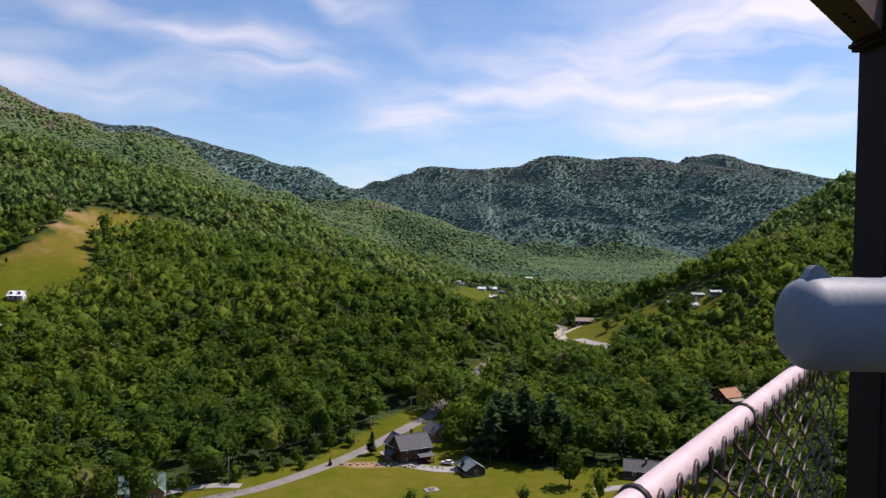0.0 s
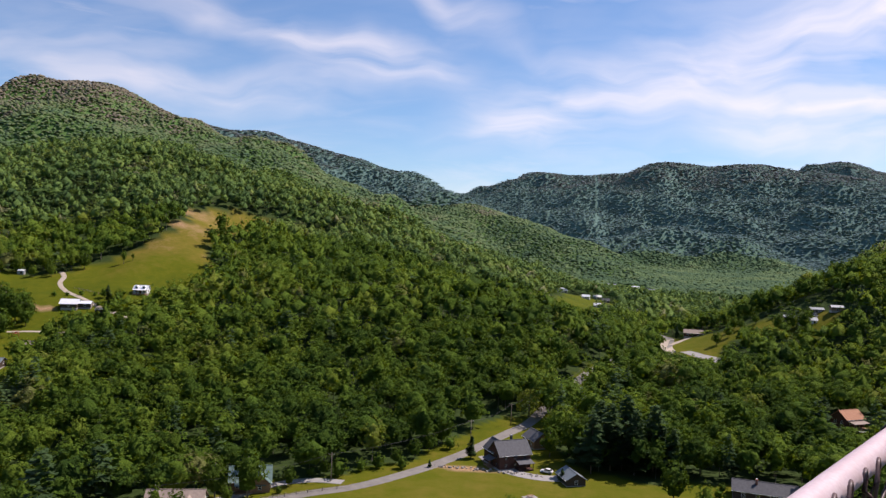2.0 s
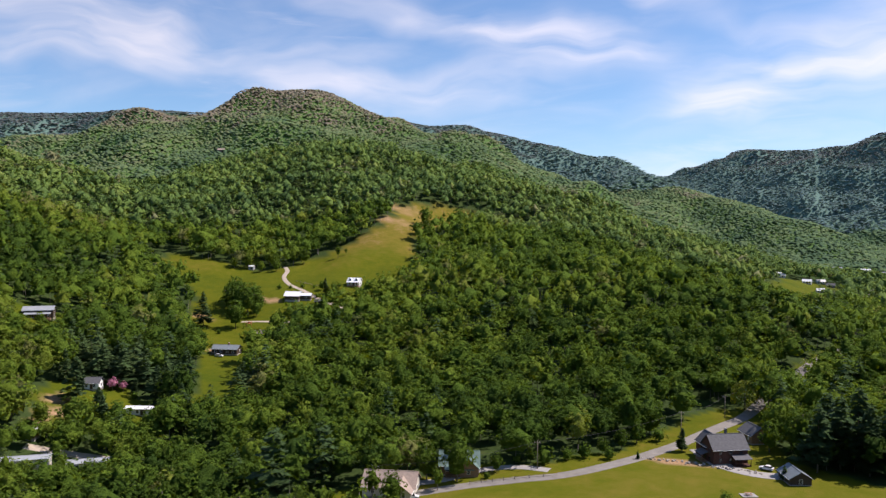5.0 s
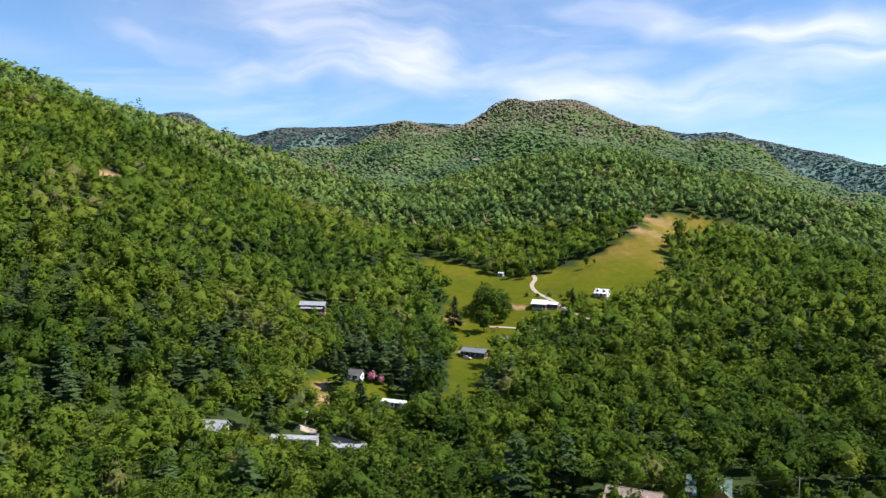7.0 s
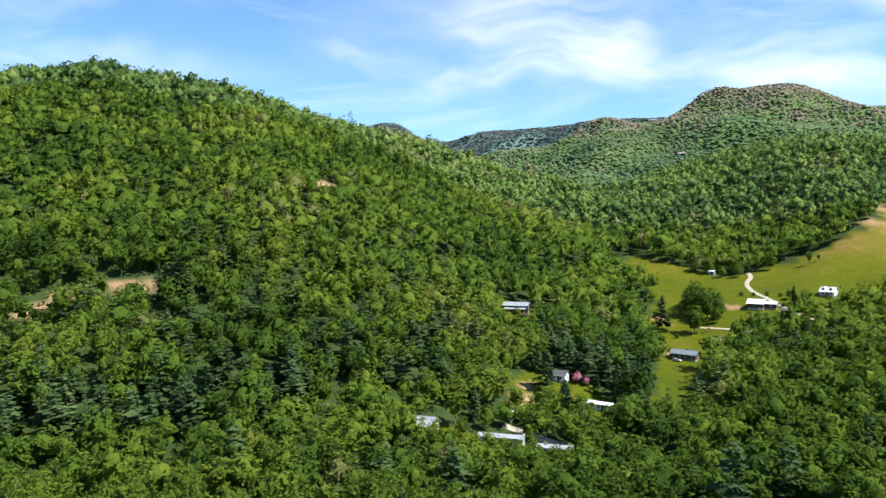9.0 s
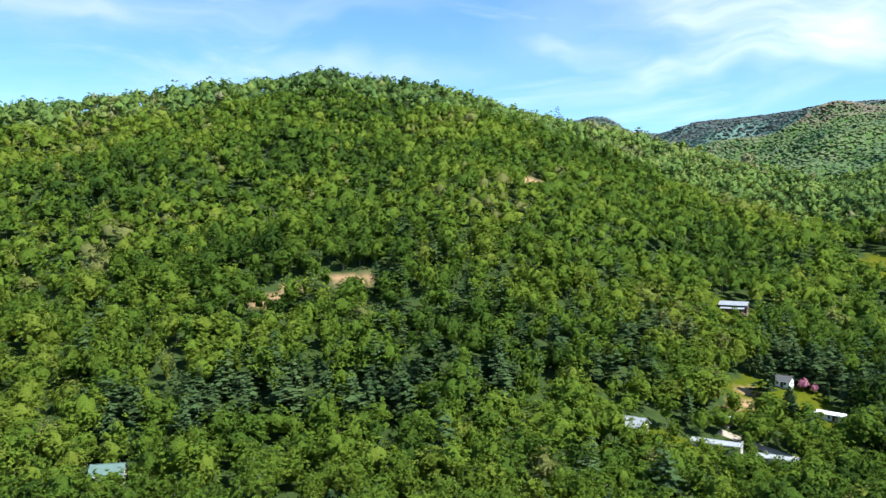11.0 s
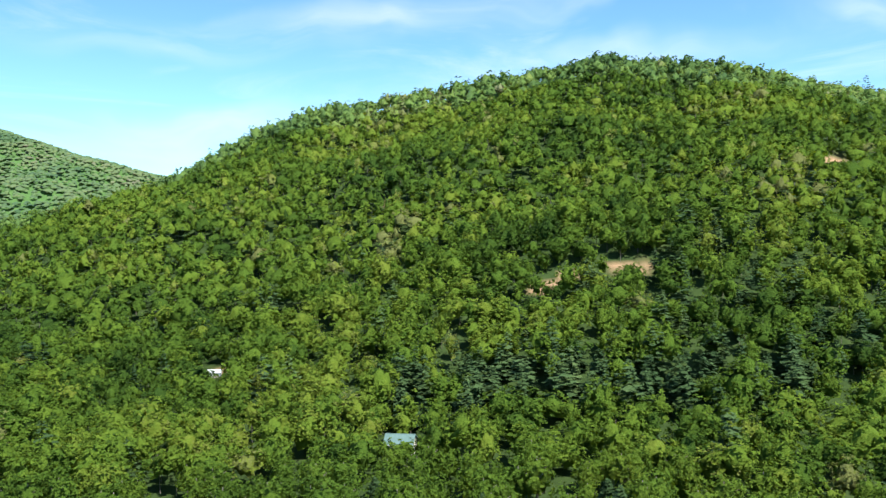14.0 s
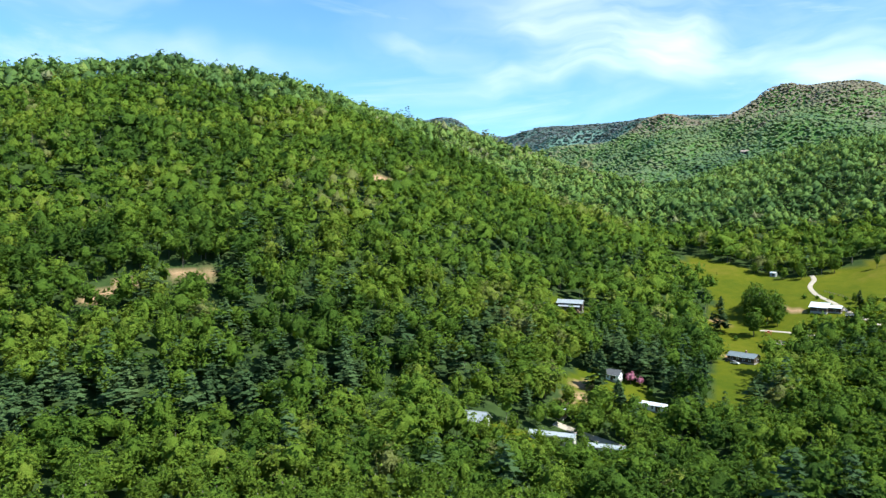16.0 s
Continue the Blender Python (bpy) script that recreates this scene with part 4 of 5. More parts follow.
def tube(path, radius, sides=8, bm=None, taper=1.0):
    """A round bar along a path of points."""
    bm = bm or bmesh.new()
    pts = [Vector(p) for p in path]
    rings = []
    for k, p in enumerate(pts):
        d = (pts[min(k + 1, len(pts) - 1)] - pts[max(k - 1, 0)]).normalized()
        a = d.cross(Vector((0, 0, 1)) if abs(d.z) < 0.95 else Vector((1, 0, 0))).normalized()
        b = d.cross(a)
        r = radius * (1 + (taper - 1) * k / max(len(pts) - 1, 1))
        rings.append([bm.verts.new(p + r * (a * math.cos(math.tau * q / sides) + b * math.sin(math.tau * q / sides))) for q in range(sides)])
    for r0, r1 in zip(rings, rings[1:]):
        for q in range(sides):
            f = bm.faces.new((r0[q], r0[(q + 1) % sides], r1[(q + 1) % sides], r1[q]))
            f.smooth = True
    bm.faces.new(rings[0][::-1])
    bm.faces.new(rings[-1])
    bmesh.ops.recalc_face_normals(bm, faces=bm.faces)
    return bm


def ribbon(name, line, width, mat, label, lift=0.12, thick=0.3, kind="structure", category="road"):
    """A road or path laid on the ground along a smooth line."""
    pts = [Vector((x, y, 0)) for x, y in line]
    dense = []
    for k in range(len(pts) - 1):
        p0, p1, p2, p3 = pts[max(k - 1, 0)], pts[k], pts[k + 1], pts[min(k + 2, len(pts) - 1)]
        n = max(2, int((p2 - p1).length / 2.5))
        for q in range(n):
            t = q / n
            dense.append(0.5 * ((2 * p1) + (p2 - p0) * t + (2 * p0 - 5 * p1 + 4 * p2 - p3) * t * t + (3 * p1 - p0 - 3 * p2 + p3) * t ** 3))
    dense.append(pts[-1])
    bm = bmesh.new()
    rows = []
    for k, p in enumerate(dense):
        d = (dense[min(k + 1, len(dense) - 1)] - dense[max(k - 1, 0)]).normalized()
        s = Vector((-d.y, d.x, 0))
        row = []
        for u, drop in ((-0.55, thick), (-0.5, 0), (0, -0.05), (0.5, 0), (0.55, thick)):
            q = p + s * u * width
            row.append(bm.verts.new((q.x, q.y, gz(q.x, q.y) + lift - drop)))
        rows.append(row)
    for r0, r1 in zip(rows, rows[1:]):
        for q in range(4):
            bm.faces.new((r0[q], r1[q], r1[q + 1], r0[q + 1]))
    bmesh.ops.recalc_face_normals(bm, faces=bm.faces)
    ob = part(name, bm, mat)
    return tagged(ob, label, category, kind=kind)


# ---- houses ----
def window(parent, m, w, h, frame_mat=None):
    """A window set 3 cm proud of its wall: frame with a cross bar and a pane. m places its centre, facing -y."""
    bm = bmesh.new()
    t = 0.09
    block(w + 2 * t, 0.1, t, 0, 0, h / 2, bm=bm)
    block(w + 2 * t, 0.1, t, 0, 0, -h / 2 - t, bm=bm)
    block(t, 0.1, h, -w / 2 - t / 2, 0, -h / 2, bm=bm)
    block(t, 0.1, h, w / 2 + t / 2, 0, -h / 2, bm=bm)
    block(w, 0.07, 0.05, 0, 0, -0.025, bm=bm)
    f = part("window", bm, frame_mat or TRIM, parent)
    f.matrix_local = m
    part("pane", block(w, 0.04, h, 0, 0.02, -h / 2), GLASS, f)


def gabled(root, length, width, wall, rise, wall_mat, roof_mat, at=(0, 0, 0), turn=0.0, over=0.5, windows=(2, 2, 1, 1),
           door="", storeys=1, deep=1.2, thick=0.16, trim=None):
    """A gabled body: ridge along x; windows on front (-y), back, left and right; eaves reach over."""
    base = pose(*at, 0, 0, turn)
    t = 0.2

    def put(name, bm, mat, label=""):
        ob = part(name, bm, mat, root, label)
        ob.matrix_local = base
        return ob
    put("foundation", block(length + 0.1, width + 0.1, deep + 0.25, 0, 0, -deep), STONE)
    put("wall", block(length, t, wall - 0.2, 0, -width / 2 + t / 2, 0.2), wall_mat)
    put("wall", block(length, t, wall - 0.2, 0, width / 2 - t / 2, 0.2), wall_mat)
    gable = [(-width / 2 + t, 0.2), (width / 2 - t, 0.2), (width / 2 - t, wall), (0, wall + rise * (1 - 2 * t / width)), (-width / 2 + t, wall)]
    for s in (-1, 1):
        put("wall", prism(gable, t, Matrix.Translation((s * (length / 2 - t / 2), 0, 0)) @ Matrix.Rotation(radians(90), 4, "Z")), wall_mat)
    slope = rise / (width / 2)
    for s in (-1, 1):
        e = width / 2 + over
        out = [(0, wall + rise + 0.02), (0, wall + rise + 0.02 + thick), (s * e, wall - slope * over + 0.02 + thick), (s * e, wall - slope * over + 0.02)]
        put("roof", prism(out, length + 2 * over, Matrix.Rotation(radians(90), 4, "Z")), roof_mat)
    put("ridge_cap", block(length + 2 * over, 0.35, 0.08, 0, 0, wall + rise + thick - 0.02), roof_mat)
    for s in (-1, 1):
        put("gutter", block(length + 2 * over, 0.12, 0.12, 0, s * (width / 2 + over + 0.05), wall - slope * over - 0.02), TRIM)
    front, back, left, right = windows
    lev = [wall * (k + 0.58) / storeys for k in range(storeys)]
    for z in lev:
        for count, m0 in ((front, pose(0, -width / 2 - 0.03, z)), (back, pose(0, width / 2 + 0.03, z, 0, 0, 180))):
            for k in range(count):
                window(root, base @ m0 @ pose((k + 0.5) / count * length * 0.9 - length * 0.45, 0, 0), 1.0, 1.25, trim)
        for count, m0 in ((left, pose(-length / 2 - 0.03, 0, z, 0, 0, -90)), (right, pose(length / 2 + 0.03, 0, z, 0, 0, 90))):
            for k in range(count):
                window(root, base @ m0 @ pose((k + 0.5) / count * width * 0.8 - width * 0.4, 0, 0), 0.95, 1.2, trim)
    if door:
        side = {"front": pose(0.4, -width / 2 - 0.03, 0.2), "back": pose(0.4, width / 2 + 0.03, 0.2, 0, 0, 180),
                "left": pose(-length / 2 - 0.03, 0.0, 0.2, 0, 0, -90), "right": pose(length / 2 + 0.03, 0.0, 0.2, 0, 0, 90)}[door]
        bm = block(1.0, 0.08, 2.1)
        block(0.1, 0.1, 2.2, -0.55, 0, 0, bm=bm)
        block(0.1, 0.1, 2.2, 0.55, 0, 0, bm=bm)
        d = part("door", bm, DARKWOOD, root)
        d.matrix_local = base @ side
        part("handle", block(0.05, 0.08, 0.12, 0.38, -0.07, 1.0), GREYMETAL, d)
    return base


def chimney(root, x, y, z, h, mat=None, w=0.7):
    bm = block(w, w, h, x, y, z, 0.02)
    block(w + 0.16, w + 0.16, 0.14, x, y, z + h, bm=bm)
    part("chimney", bm, mat or BRICK, root)
    part("flue", block(w * 0.5, w * 0.5, 0.3, x, y, z + h + 0.14), WHITEMETAL, root)


def porch(root, base, w, d, h, roof_mat, wood):
    """A lean-to porch: deck, posts, rail and sloping roof, on the -y side of base."""
    def put(name, bm, mat):
        part(name, bm, mat, root).matrix_local = base
    put("porch_deck", block(w, d, 0.9, 0, -d / 2, -0.6), wood)
    n = max(2, int(w / 2.4) + 1)
    for k in range(n):
        x = -w / 2 + 0.12 + k * (w - 0.24) / (n - 1)
        put("porch_post", block(0.16, 0.16, h - 0.3, x, -d + 0.12, 0.3), wood)
    put("porch_rail", block(w, 0.08, 0.1, 0, -d + 0.12, 1.15), wood)
    for k in range(n * 3):
        put("baluster", block(0.05, 0.05, 0.85, -w / 2 + (k + 0.5) * w / (n * 3), -d + 0.12, 0.3), wood)
    out = [(0.1, h + 0.75), (0.1, h + 0.9), (-d - 0.4, h + 0.1), (-d - 0.4, h - 0.05)]
    put("porch_roof", prism(out, w + 0.5, Matrix.Rotation(radians(90), 4, "Z")), roof_mat)


def house(name, label, x, y, turn, length, width, wall, rise, wall_mat, roof_mat, **more):
    root = thing(name, pose(x, y, gz(x, y), 0, 0, turn), label, "house" if "house" in name or "cottage" in name else name.replace("_", " "))
    extra = {k: more.pop(k) for k in ("chim", "porch", "group") if k in more}
    base = gabled(root, length, width, wall, rise, wall_mat, roof_mat, **more)
    if "chim" in extra:
        cx, cy = extra["chim"]
        chimney(root, cx, cy, wall, rise + 0.9)
    if "porch" in extra:
        w, d, side = extra["porch"]
        porch(root, base @ (pose(0, -width / 2, 0) if side == "front" else pose(-length / 2, 0, 0, 0, 0, -90) if side == "left" else pose(length / 2, 0, 0, 0, 0, 90)), w, d, 2.5, roof_mat, CEDAR)
    if "group" in extra:
        root["group"] = extra["group"]
    return root


# ---- vehicles ----
def car(label, x, y, turn, paint, name="car"):
    root = thing(name, pose(x, y, gz(x, y) + 0.12, 0, 0, turn), label, "car")
    lower = [(-2.1, 0.35), (2.1, 0.35), (2.15, 0.75), (1.2, 0.95), (-2.0, 1.0), (-2.15, 0.7)]
    part("body", prism(lower, 1.75), paint, root)
    top = [(-1.75, 1.0), (1.0, 0.95), (0.35, 1.45), (-1.3, 1.48)]
    part("cabin", prism(top, 1.5), GLASS, root)
    part("roof", block(1.6, 1.45, 0.06, -0.5, 0, 1.46, 0.02), paint, root)
    for sx in (-1.3, 1.35):
        for sy in (-0.8, 0.8):
            w = part("wheel", tube([(sx, sy - 0.1, 0.33), (sx, sy + 0.1, 0.33)], 0.33, 12), RUBBER, root)
            part("rim", tube([(sx, sy - 0.12, 0.33), (sx, sy + 0.12, 0.33)], 0.19, 10), GREYMETAL, w)
    for sy in (-0.6, 0.6):
        part("headlight", block(0.08, 0.3, 0.14, 2.13, sy, 0.62), WHITEMETAL, root)
        part("tail_light", block(0.08, 0.25, 0.16, -2.12, sy, 0.7), CARRED, root)
    return root


# ---- single trees ----
def limbs(rng, height, radius, reach, n=7, low=0.25):
    bm = tube([(0, 0, -0.5), (0.1, 0, height * 0.3), (-0.1, 0.1, height * 0.6), (0, 0, height * 0.85)], radius, 7, taper=0.25)
    for k in range(n):
        a = math.tau * k / n + rng.uniform(-0.3, 0.3)
        z = height * rng.uniform(low, 0.6)
        r = reach * rng.uniform(0.6, 0.9)
        tube([(0, 0, z), (0.5 * r * math.cos(a), 0.5 * r * math.sin(a), z + 0.3 * r), (r * math.cos(a), r * math.sin(a), z + 0.75 * r)], radius * 0.4, 5, bm, 0.3)
    return bm


TREES = {}


def tree_master(kind, seed):
    """One tree of a kind at the origin; later ones are copies of it."""
    rng = np.random.RandomState(seed)
    names = {"broad": ("deciduous_tree", "broad-crowned deciduous tree in fresh green leaf", "tree", LEAF),
             "slim": ("deciduous_tree", "slim tall deciduous tree in light green leaf", "tree", LEAF),
             "spruce": ("spruce_tree", "dark green conical spruce tree", "tree", NEEDLE),
             "pine": ("pine_tree", "tall dark green pine with layered boughs", "tree", NEEDLE),
             "willow": ("willow_tree", "weeping willow with pale yellow-green hanging crown", "tree", LEAF),
             "blossom": ("blossom_tree", "small tree covered in pink blossom", "tree", BLOSSOM),
             "shrub": ("shrub", "round green garden shrub", "shrub", LEAF)}
    name, label, cat, mat = names[kind]
    root = thing(name, Matrix.Identity(4), label, cat)
    if kind in ("spruce", "pine"):
        h, w = (15.0, 4.2) if kind == "spruce" else (20.0, 6.6)
        v = pine(seed, 22, 16 if kind == "spruce" else 13, h, w)
        shape = spray_shape(v)
        part("trunk", tube([(0, 0, -0.5), (0, 0, h * 0.9)], 0.28, 7, taper=0.15), BARK, root)
    elif kind == "shrub":
        shape = crown(seed, 2.4, 1.5, 0.02, 10, 6, 160, 0.16)
        part("stem", tube([(0, 0, -0.3), (0, 0, 1.4)], 0.06, 5), BARK, root)
    elif kind == "willow":
        rng2 = np.random.RandomState(seed)
        top = ball(rng2, 700)
        top[:, 2] = np.abs(top[:, 2])
        p = top * (5.5, 5.5, 4.5) + (0, 0, 7.5)
        drop = rng2.uniform(0, 5.5, 700) * (np.hypot(top[:, 0], top[:, 1]) ** 2)
        p[:, 2] -= drop
        v = leaf_tris(rng2, p, top * (1, 1, 0.2), 0.55)
        shape = spray_shape(v)
        part("trunk", limbs(rng, 9, 0.45, 4.0), BARK, root)
    else:
        h, w, low, n, s, taper = {"broad": (15.0, 5.5, 0.06, 760, 0.52, 0.0), "slim": (17.0, 4.1, 0.12, 660, 0.48, 0.25), "blossom": (6.0, 2.6, 0.25, 300, 0.26, 0.0)}[kind]
        shape = crown(seed, h, w, low, 9, 6, n, s, taper, 24)
        part("trunk", limbs(rng, h, 0.3 if kind != "blossom" else 0.14, w * 0.8), BARK, root)
    v, t, p = shape
    tone = {"willow": 0.85, "slim": 0.55, "broad": 0.4}.get(kind, 0.45)
    me = mesh_of("crown", [(v, t, np.full(len(v), tone), p)], mat, True)
    new("crown", me).parent = root
    return root


def plant(kind, x, y, size=1.0, seed=None, tall=1.0, group="", label=""):
    seed = int(abs(x * 7 + y * 3)) % 3 if seed is None else seed
    spot = pose(x, y, gz(x, y) - 0.1, 0, 0, (x * 37 + y * 91) % 360) @ Matrix.Diagonal((size, size, size * tall, 1))
    if (kind, seed) not in TREES:
        ob = TREES[kind, seed] = tree_master(kind, 300 + 10 * seed + len(kind))
        ob.matrix_world = spot
    else:
        ob = copy_thing(TREES[kind, seed], Matrix.Identity(4))
        ob.matrix_basis = spot
    if group:
        ob["group"] = group
    if label:
        ob["label"] = label
    return ob


# ---- roads and paths ----
ribbon("road", ROAD, 5.0, ASPHALT, "narrow worn grey asphalt valley road with dusty edges")
ribbon("driveway", ((-62, 246), (-74, 246), (-84, 240), (-92, 228), (-104, 222)), 4.0, CONCRETE, "pale concrete driveway to the log houses", 0.1)
ribbon("driveway", ((-19, 285), (-12, 272), (-3, 266), (7, 266), (12, 272)), 6.0, CONCRETE, "pale concrete yard beside the dark red chalet", 0.1)
ribbon("gravel_lane", ((-327, 496), (-318, 486), (-313, 474), (-302, 464), (-288, 456), (-268, 446), (-250, 436), (-240, 428)), 3.0, GRAVEL,
       "pale gravel lane winding through the hill meadow")
ribbon("gravel_lane", ((-292, 396), (-278, 400), (-264, 404), (-252, 410)), 2.2, GRAVEL, "pale gravel path across the lower meadow")
ribbon("gravel_lane", ((92, 600), (87, 575), (83, 550), (82, 528), (80, 505)), 8.0, GRAVEL, "wide pale gravel road below the pasture")
ribbon("gravel_lane", ((85, 560), (95, 575), (104, 588)), 4.5, GRAVEL, "pale gravel track up to the pasture house")
ribbon("driveway", ((92, 530), (98, 514), (104, 500), (104, 484)), 8.0, CONCRETE, "grey paved yard at the foot of the pasture")
ribbon("driveway", ((126, 366), (138, 366), (147, 356), (146, 344), (141, 334)), 4.5, CONCRETE, "pale curved driveway beside the gable house")
ribbon("gravel_lane", ((-240, 200), (-228, 206), (-216, 212), (-204, 218)), 4.0, GRAVEL, "bare earth lane between the trees and the trailers")
ribbon("driveway", ((50, 246), (58, 250), (66, 252)), 4.0, CONCRETE, "grey driveway beside the low dark-roofed house")

# ---- houses of the valley floor ----
chalet = house("log_house", "dark red log house with steep grey roof and porch", -10, 276, 30, 12.0, 8.5, 5.2, 3.8, LOG, SHINGLE,
               windows=(3, 3, 2, 2), door="right", storeys=2, trim=DARKWOOD)
gabled(chalet, 8.0, 6.5, 5.0, 3.2, LOG, SHINGLE, at=(-2.6, 4.6, 0), turn=90, windows=(1, 1, 1, 2), storeys=2, trim=DARKWOOD)
chimney(chalet, 1.0, 1.4, 6.0, 4.2, SHINGLE)
porch(chalet, pose(3.0, -4.25, 0), 5.5, 2.8, 2.4, SHINGLE, LOG)
porch(chalet, pose(-6.0, 1.5, 0, 0, 0, -90), 4.5, 2.4, 2.6, SHINGLE, CEDAR)
house("garage", "small grey-roofed garage behind the log house", -1, 303, -60, 9, 7, 3.2, 2.6, CEDAR, SHINGLE, windows=(2, 1, 1, 1), door="front")
house("garden_shed", "low shed with blue-grey roof under the pines", 11, 263, -70, 9, 6.5, 2.2, 1.9, DARKWOOD, SLATE, windows=(1, 1, 0, 1))
house("low_house", "long low house with dark grey roof and brick chimney", 72, 262, -12, 19, 8.5, 2.9, 2.4, DARKWOOD, SHINGLE, windows=(4, 3, 1, 1), door="front",
      chim=(-2.5, -1.2))
gamb = house("gable_house", "brown house with orange shingled roof on a slope", 137, 374, 30, 11, 8.5, 4.2, 3.2, LOG, ORANGE, windows=(3, 2, 2, 2), door="front", storeys=1)
porch(gamb, pose(0, -4.25, 0), 9.0, 3.2, 2.6, TAN, CEDAR)
tan = house("tan_house", "house with tan hipped shingle roofs and white trim", -104, 216, 14, 16, 10, 3.2, 3.4, CREAM, TAN, windows=(3, 3, 1, 1), door="front", storeys=1)
gabled(tan, 8.0, 7.0, 3.0, 2.6, CREAM, TAN, at=(4.0, -5.0, 0), turn=90, windows=(1, 1, 2, 1))
green = house("log_house", "log house with green metal roof and railed deck", -90, 238, 20, 12.5, 9, 3.2, 3.4, CEDAR, GREENROOF, windows=(3, 2, 2, 2), door="front",
              porch=(9.0, 2.6, "front"))
gabled(green, 6.0, 6.0, 3.2, 2.8, CEDAR, GREENROOF, at=(3.0, -4.0, 0), turn=90, windows=(1, 1, 1, 1))
house("roadside_shed", "green-roofed shed half hidden by the trees", 14, 372, 40, 12, 8, 3.5, 2.6, WHITE, GREENROOF, windows=(2, 1, 1, 1), door="front")

# ---- cottages among the pines ----
house("cottage", "small white cottage beside a pink blossom tree", -264, 254, 25, 7, 5.5, 2.8, 1.9, WHITE, SHINGLE, windows=(2, 2, 1, 1), door="front")
house("mobile_home", "white mobile home with a shallow metal roof", -233, 250, 20, 13, 4.2, 2.7, 0.6, WHITE, WHITEMETAL, windows=(4, 3, 1, 1), door="front")
house("metal_roof_house", "house with pale grey metal roof among trees", -247, 166, 35, 10, 8, 3.2, 2.4, CREAM, GREYMETAL, windows=(3, 2, 1, 1), door="front", over=0.8)
house("mobile_home", "long white-roofed mobile home below the trees", -229, 190, 38, 17, 4.6, 3.2, 0.6, CREAM, GREYMETAL, windows=(5, 4, 1, 1), door="front")
house("mobile_home", "second white-roofed mobile home in the row", -214, 203, 38, 16, 4.6, 3.2, 0.6, CREAM, GREYMETAL, windows=(5, 4, 1, 1), door="front")
house("lane_shed", "small shed with pale metal roof by the lane", -244, 205, 25, 6, 4, 2.6, 0.9, CEDAR, WHITEMETAL, windows=(1, 1, 0, 0), door="front")
house("long_house", "long two-storey house with pale metal roof and porch", -341, 294, 38, 14, 7, 4.4, 1.6, DARKWOOD, GREYMETAL, windows=(5, 4, 1, 1), door="front", storeys=2,
      porch=(12.0, 2.2, "front"))
house("low_house", "low house with blue-grey roof and attached carport", -263, 344, 14, 14, 7.5, 2.8, 1.6, DARKWOOD, SLATE, windows=(4, 3, 1, 1), door="front", chim=(1.0, 0.5))
house("green_roof_house", "house with blue-green metal roof deep in the woods", -250, -13, 80, 9, 7, 5.0, 2.2, CREAM, GREENROOF, windows=(2, 2, 1, 1), door="front")
house("hillside_house", "small white cabin on a bare earth bank", -345, -99, 95, 5.5, 3.6, 2.0, 0.8, WHITE, WHITEMETAL, windows=(2, 2, 1, 1), door="front")

# ---- the farm in the hill meadow ----
barn = house("barn", "dark wooden barn with bright white metal roof", -282, 438, 18, 9, 8, 3.0, 2.2, DARKWOOD, WHITEMETAL, windows=(1, 1, 1, 1), door="front", over=0.9)
gabled(barn, 6.5, 5.0, 2.8, 1.2, DARKWOOD, WHITEMETAL, at=(8.2, 1.8, 0), windows=(1, 1, 0, 1))
house("tool_shed", "small dark open shed beside the barn", -262, 437, 15, 5, 4, 2.4, 1.0, DARKWOOD, SHINGLE, windows=(0, 0, 0, 0), door="front")
farm = house("farmhouse", "white farmhouse with metal roof and dormers", -259, 479, 8, 8.6, 6.4, 2.8, 2.4, WHITE, WHITEMETAL, windows=(3, 2, 1, 1), door="front", porch=(8.0, 2.2, "front"))
for dx in (-2.3, 2.3):
    gabled(farm, 2.4, 1.8, 1.3, 0.8, WHITE, WHITEMETAL, at=(dx, -1.8, 3.2), turn=90, over=0.25, windows=(0, 0, 1, 0), deep=0.3)
house("field_shed", "red-brown shed with tan lean-to roof in the meadow", -266, 377, 18, 6, 4.5, 2.5, 1.3, LOG, TAN, windows=(1, 0, 1, 0), door="front")
house("pump_house", "tiny white shed at the wood's edge", -252, 402, 30, 3, 3, 2.4, 1.2, WHITE, WHITEMETAL, windows=(1, 0, 0, 0), door="front", over=0.2)
house("pump_house", "tiny pale shed below the forest gap", -349, 486, 12, 4, 3, 2.2, 0.8, GREYMETAL, WHITEMETAL, windows=(0, 0, 0, 0), door="front", over=0.2)

# ---- far houses up the valley and on the hills ----
for n, (x, y, turn, l, w, h, wm, rm) in enumerate((
        (14, 852, 20, 13, 8, 4.5, WHITE, WHITEMETAL), (20, 866, 20, 8, 6, 3.0, WHITE, GREYMETAL), (44, 872, -10, 11, 7, 3.2, WHITE, WHITEMETAL), (58, 908, 15, 12, 7, 3.0, CREAM, WHITEMETAL),
        (66, 880, 0, 10, 6, 3.0, LOG, SHINGLE), (52, 806, 10, 9, 5, 2.8, CREAM, WHITEMETAL), (84, 818, 5, 13, 7, 3.0, WHITE, SHINGLE), (72, 812, -15, 8, 6, 3.0, WHITE, WHITEMETAL),
        (100, 1233, 10, 16, 9, 4.0, CREAM, GREYMETAL), (134, 1216, 0, 15, 8, 3.5, WHITE, WHITEMETAL), (150, 1160, -10, 13, 8, 3.5, WHITE, GREYMETAL))):
    house("valley_house", "small pale house in the far valley clearing", x, y, turn, 0.75 * l, 0.8 * w, 0.85 * h, 1.9, wm, rm, windows=(3, 2, 1, 1), door="front", group="far valley houses")
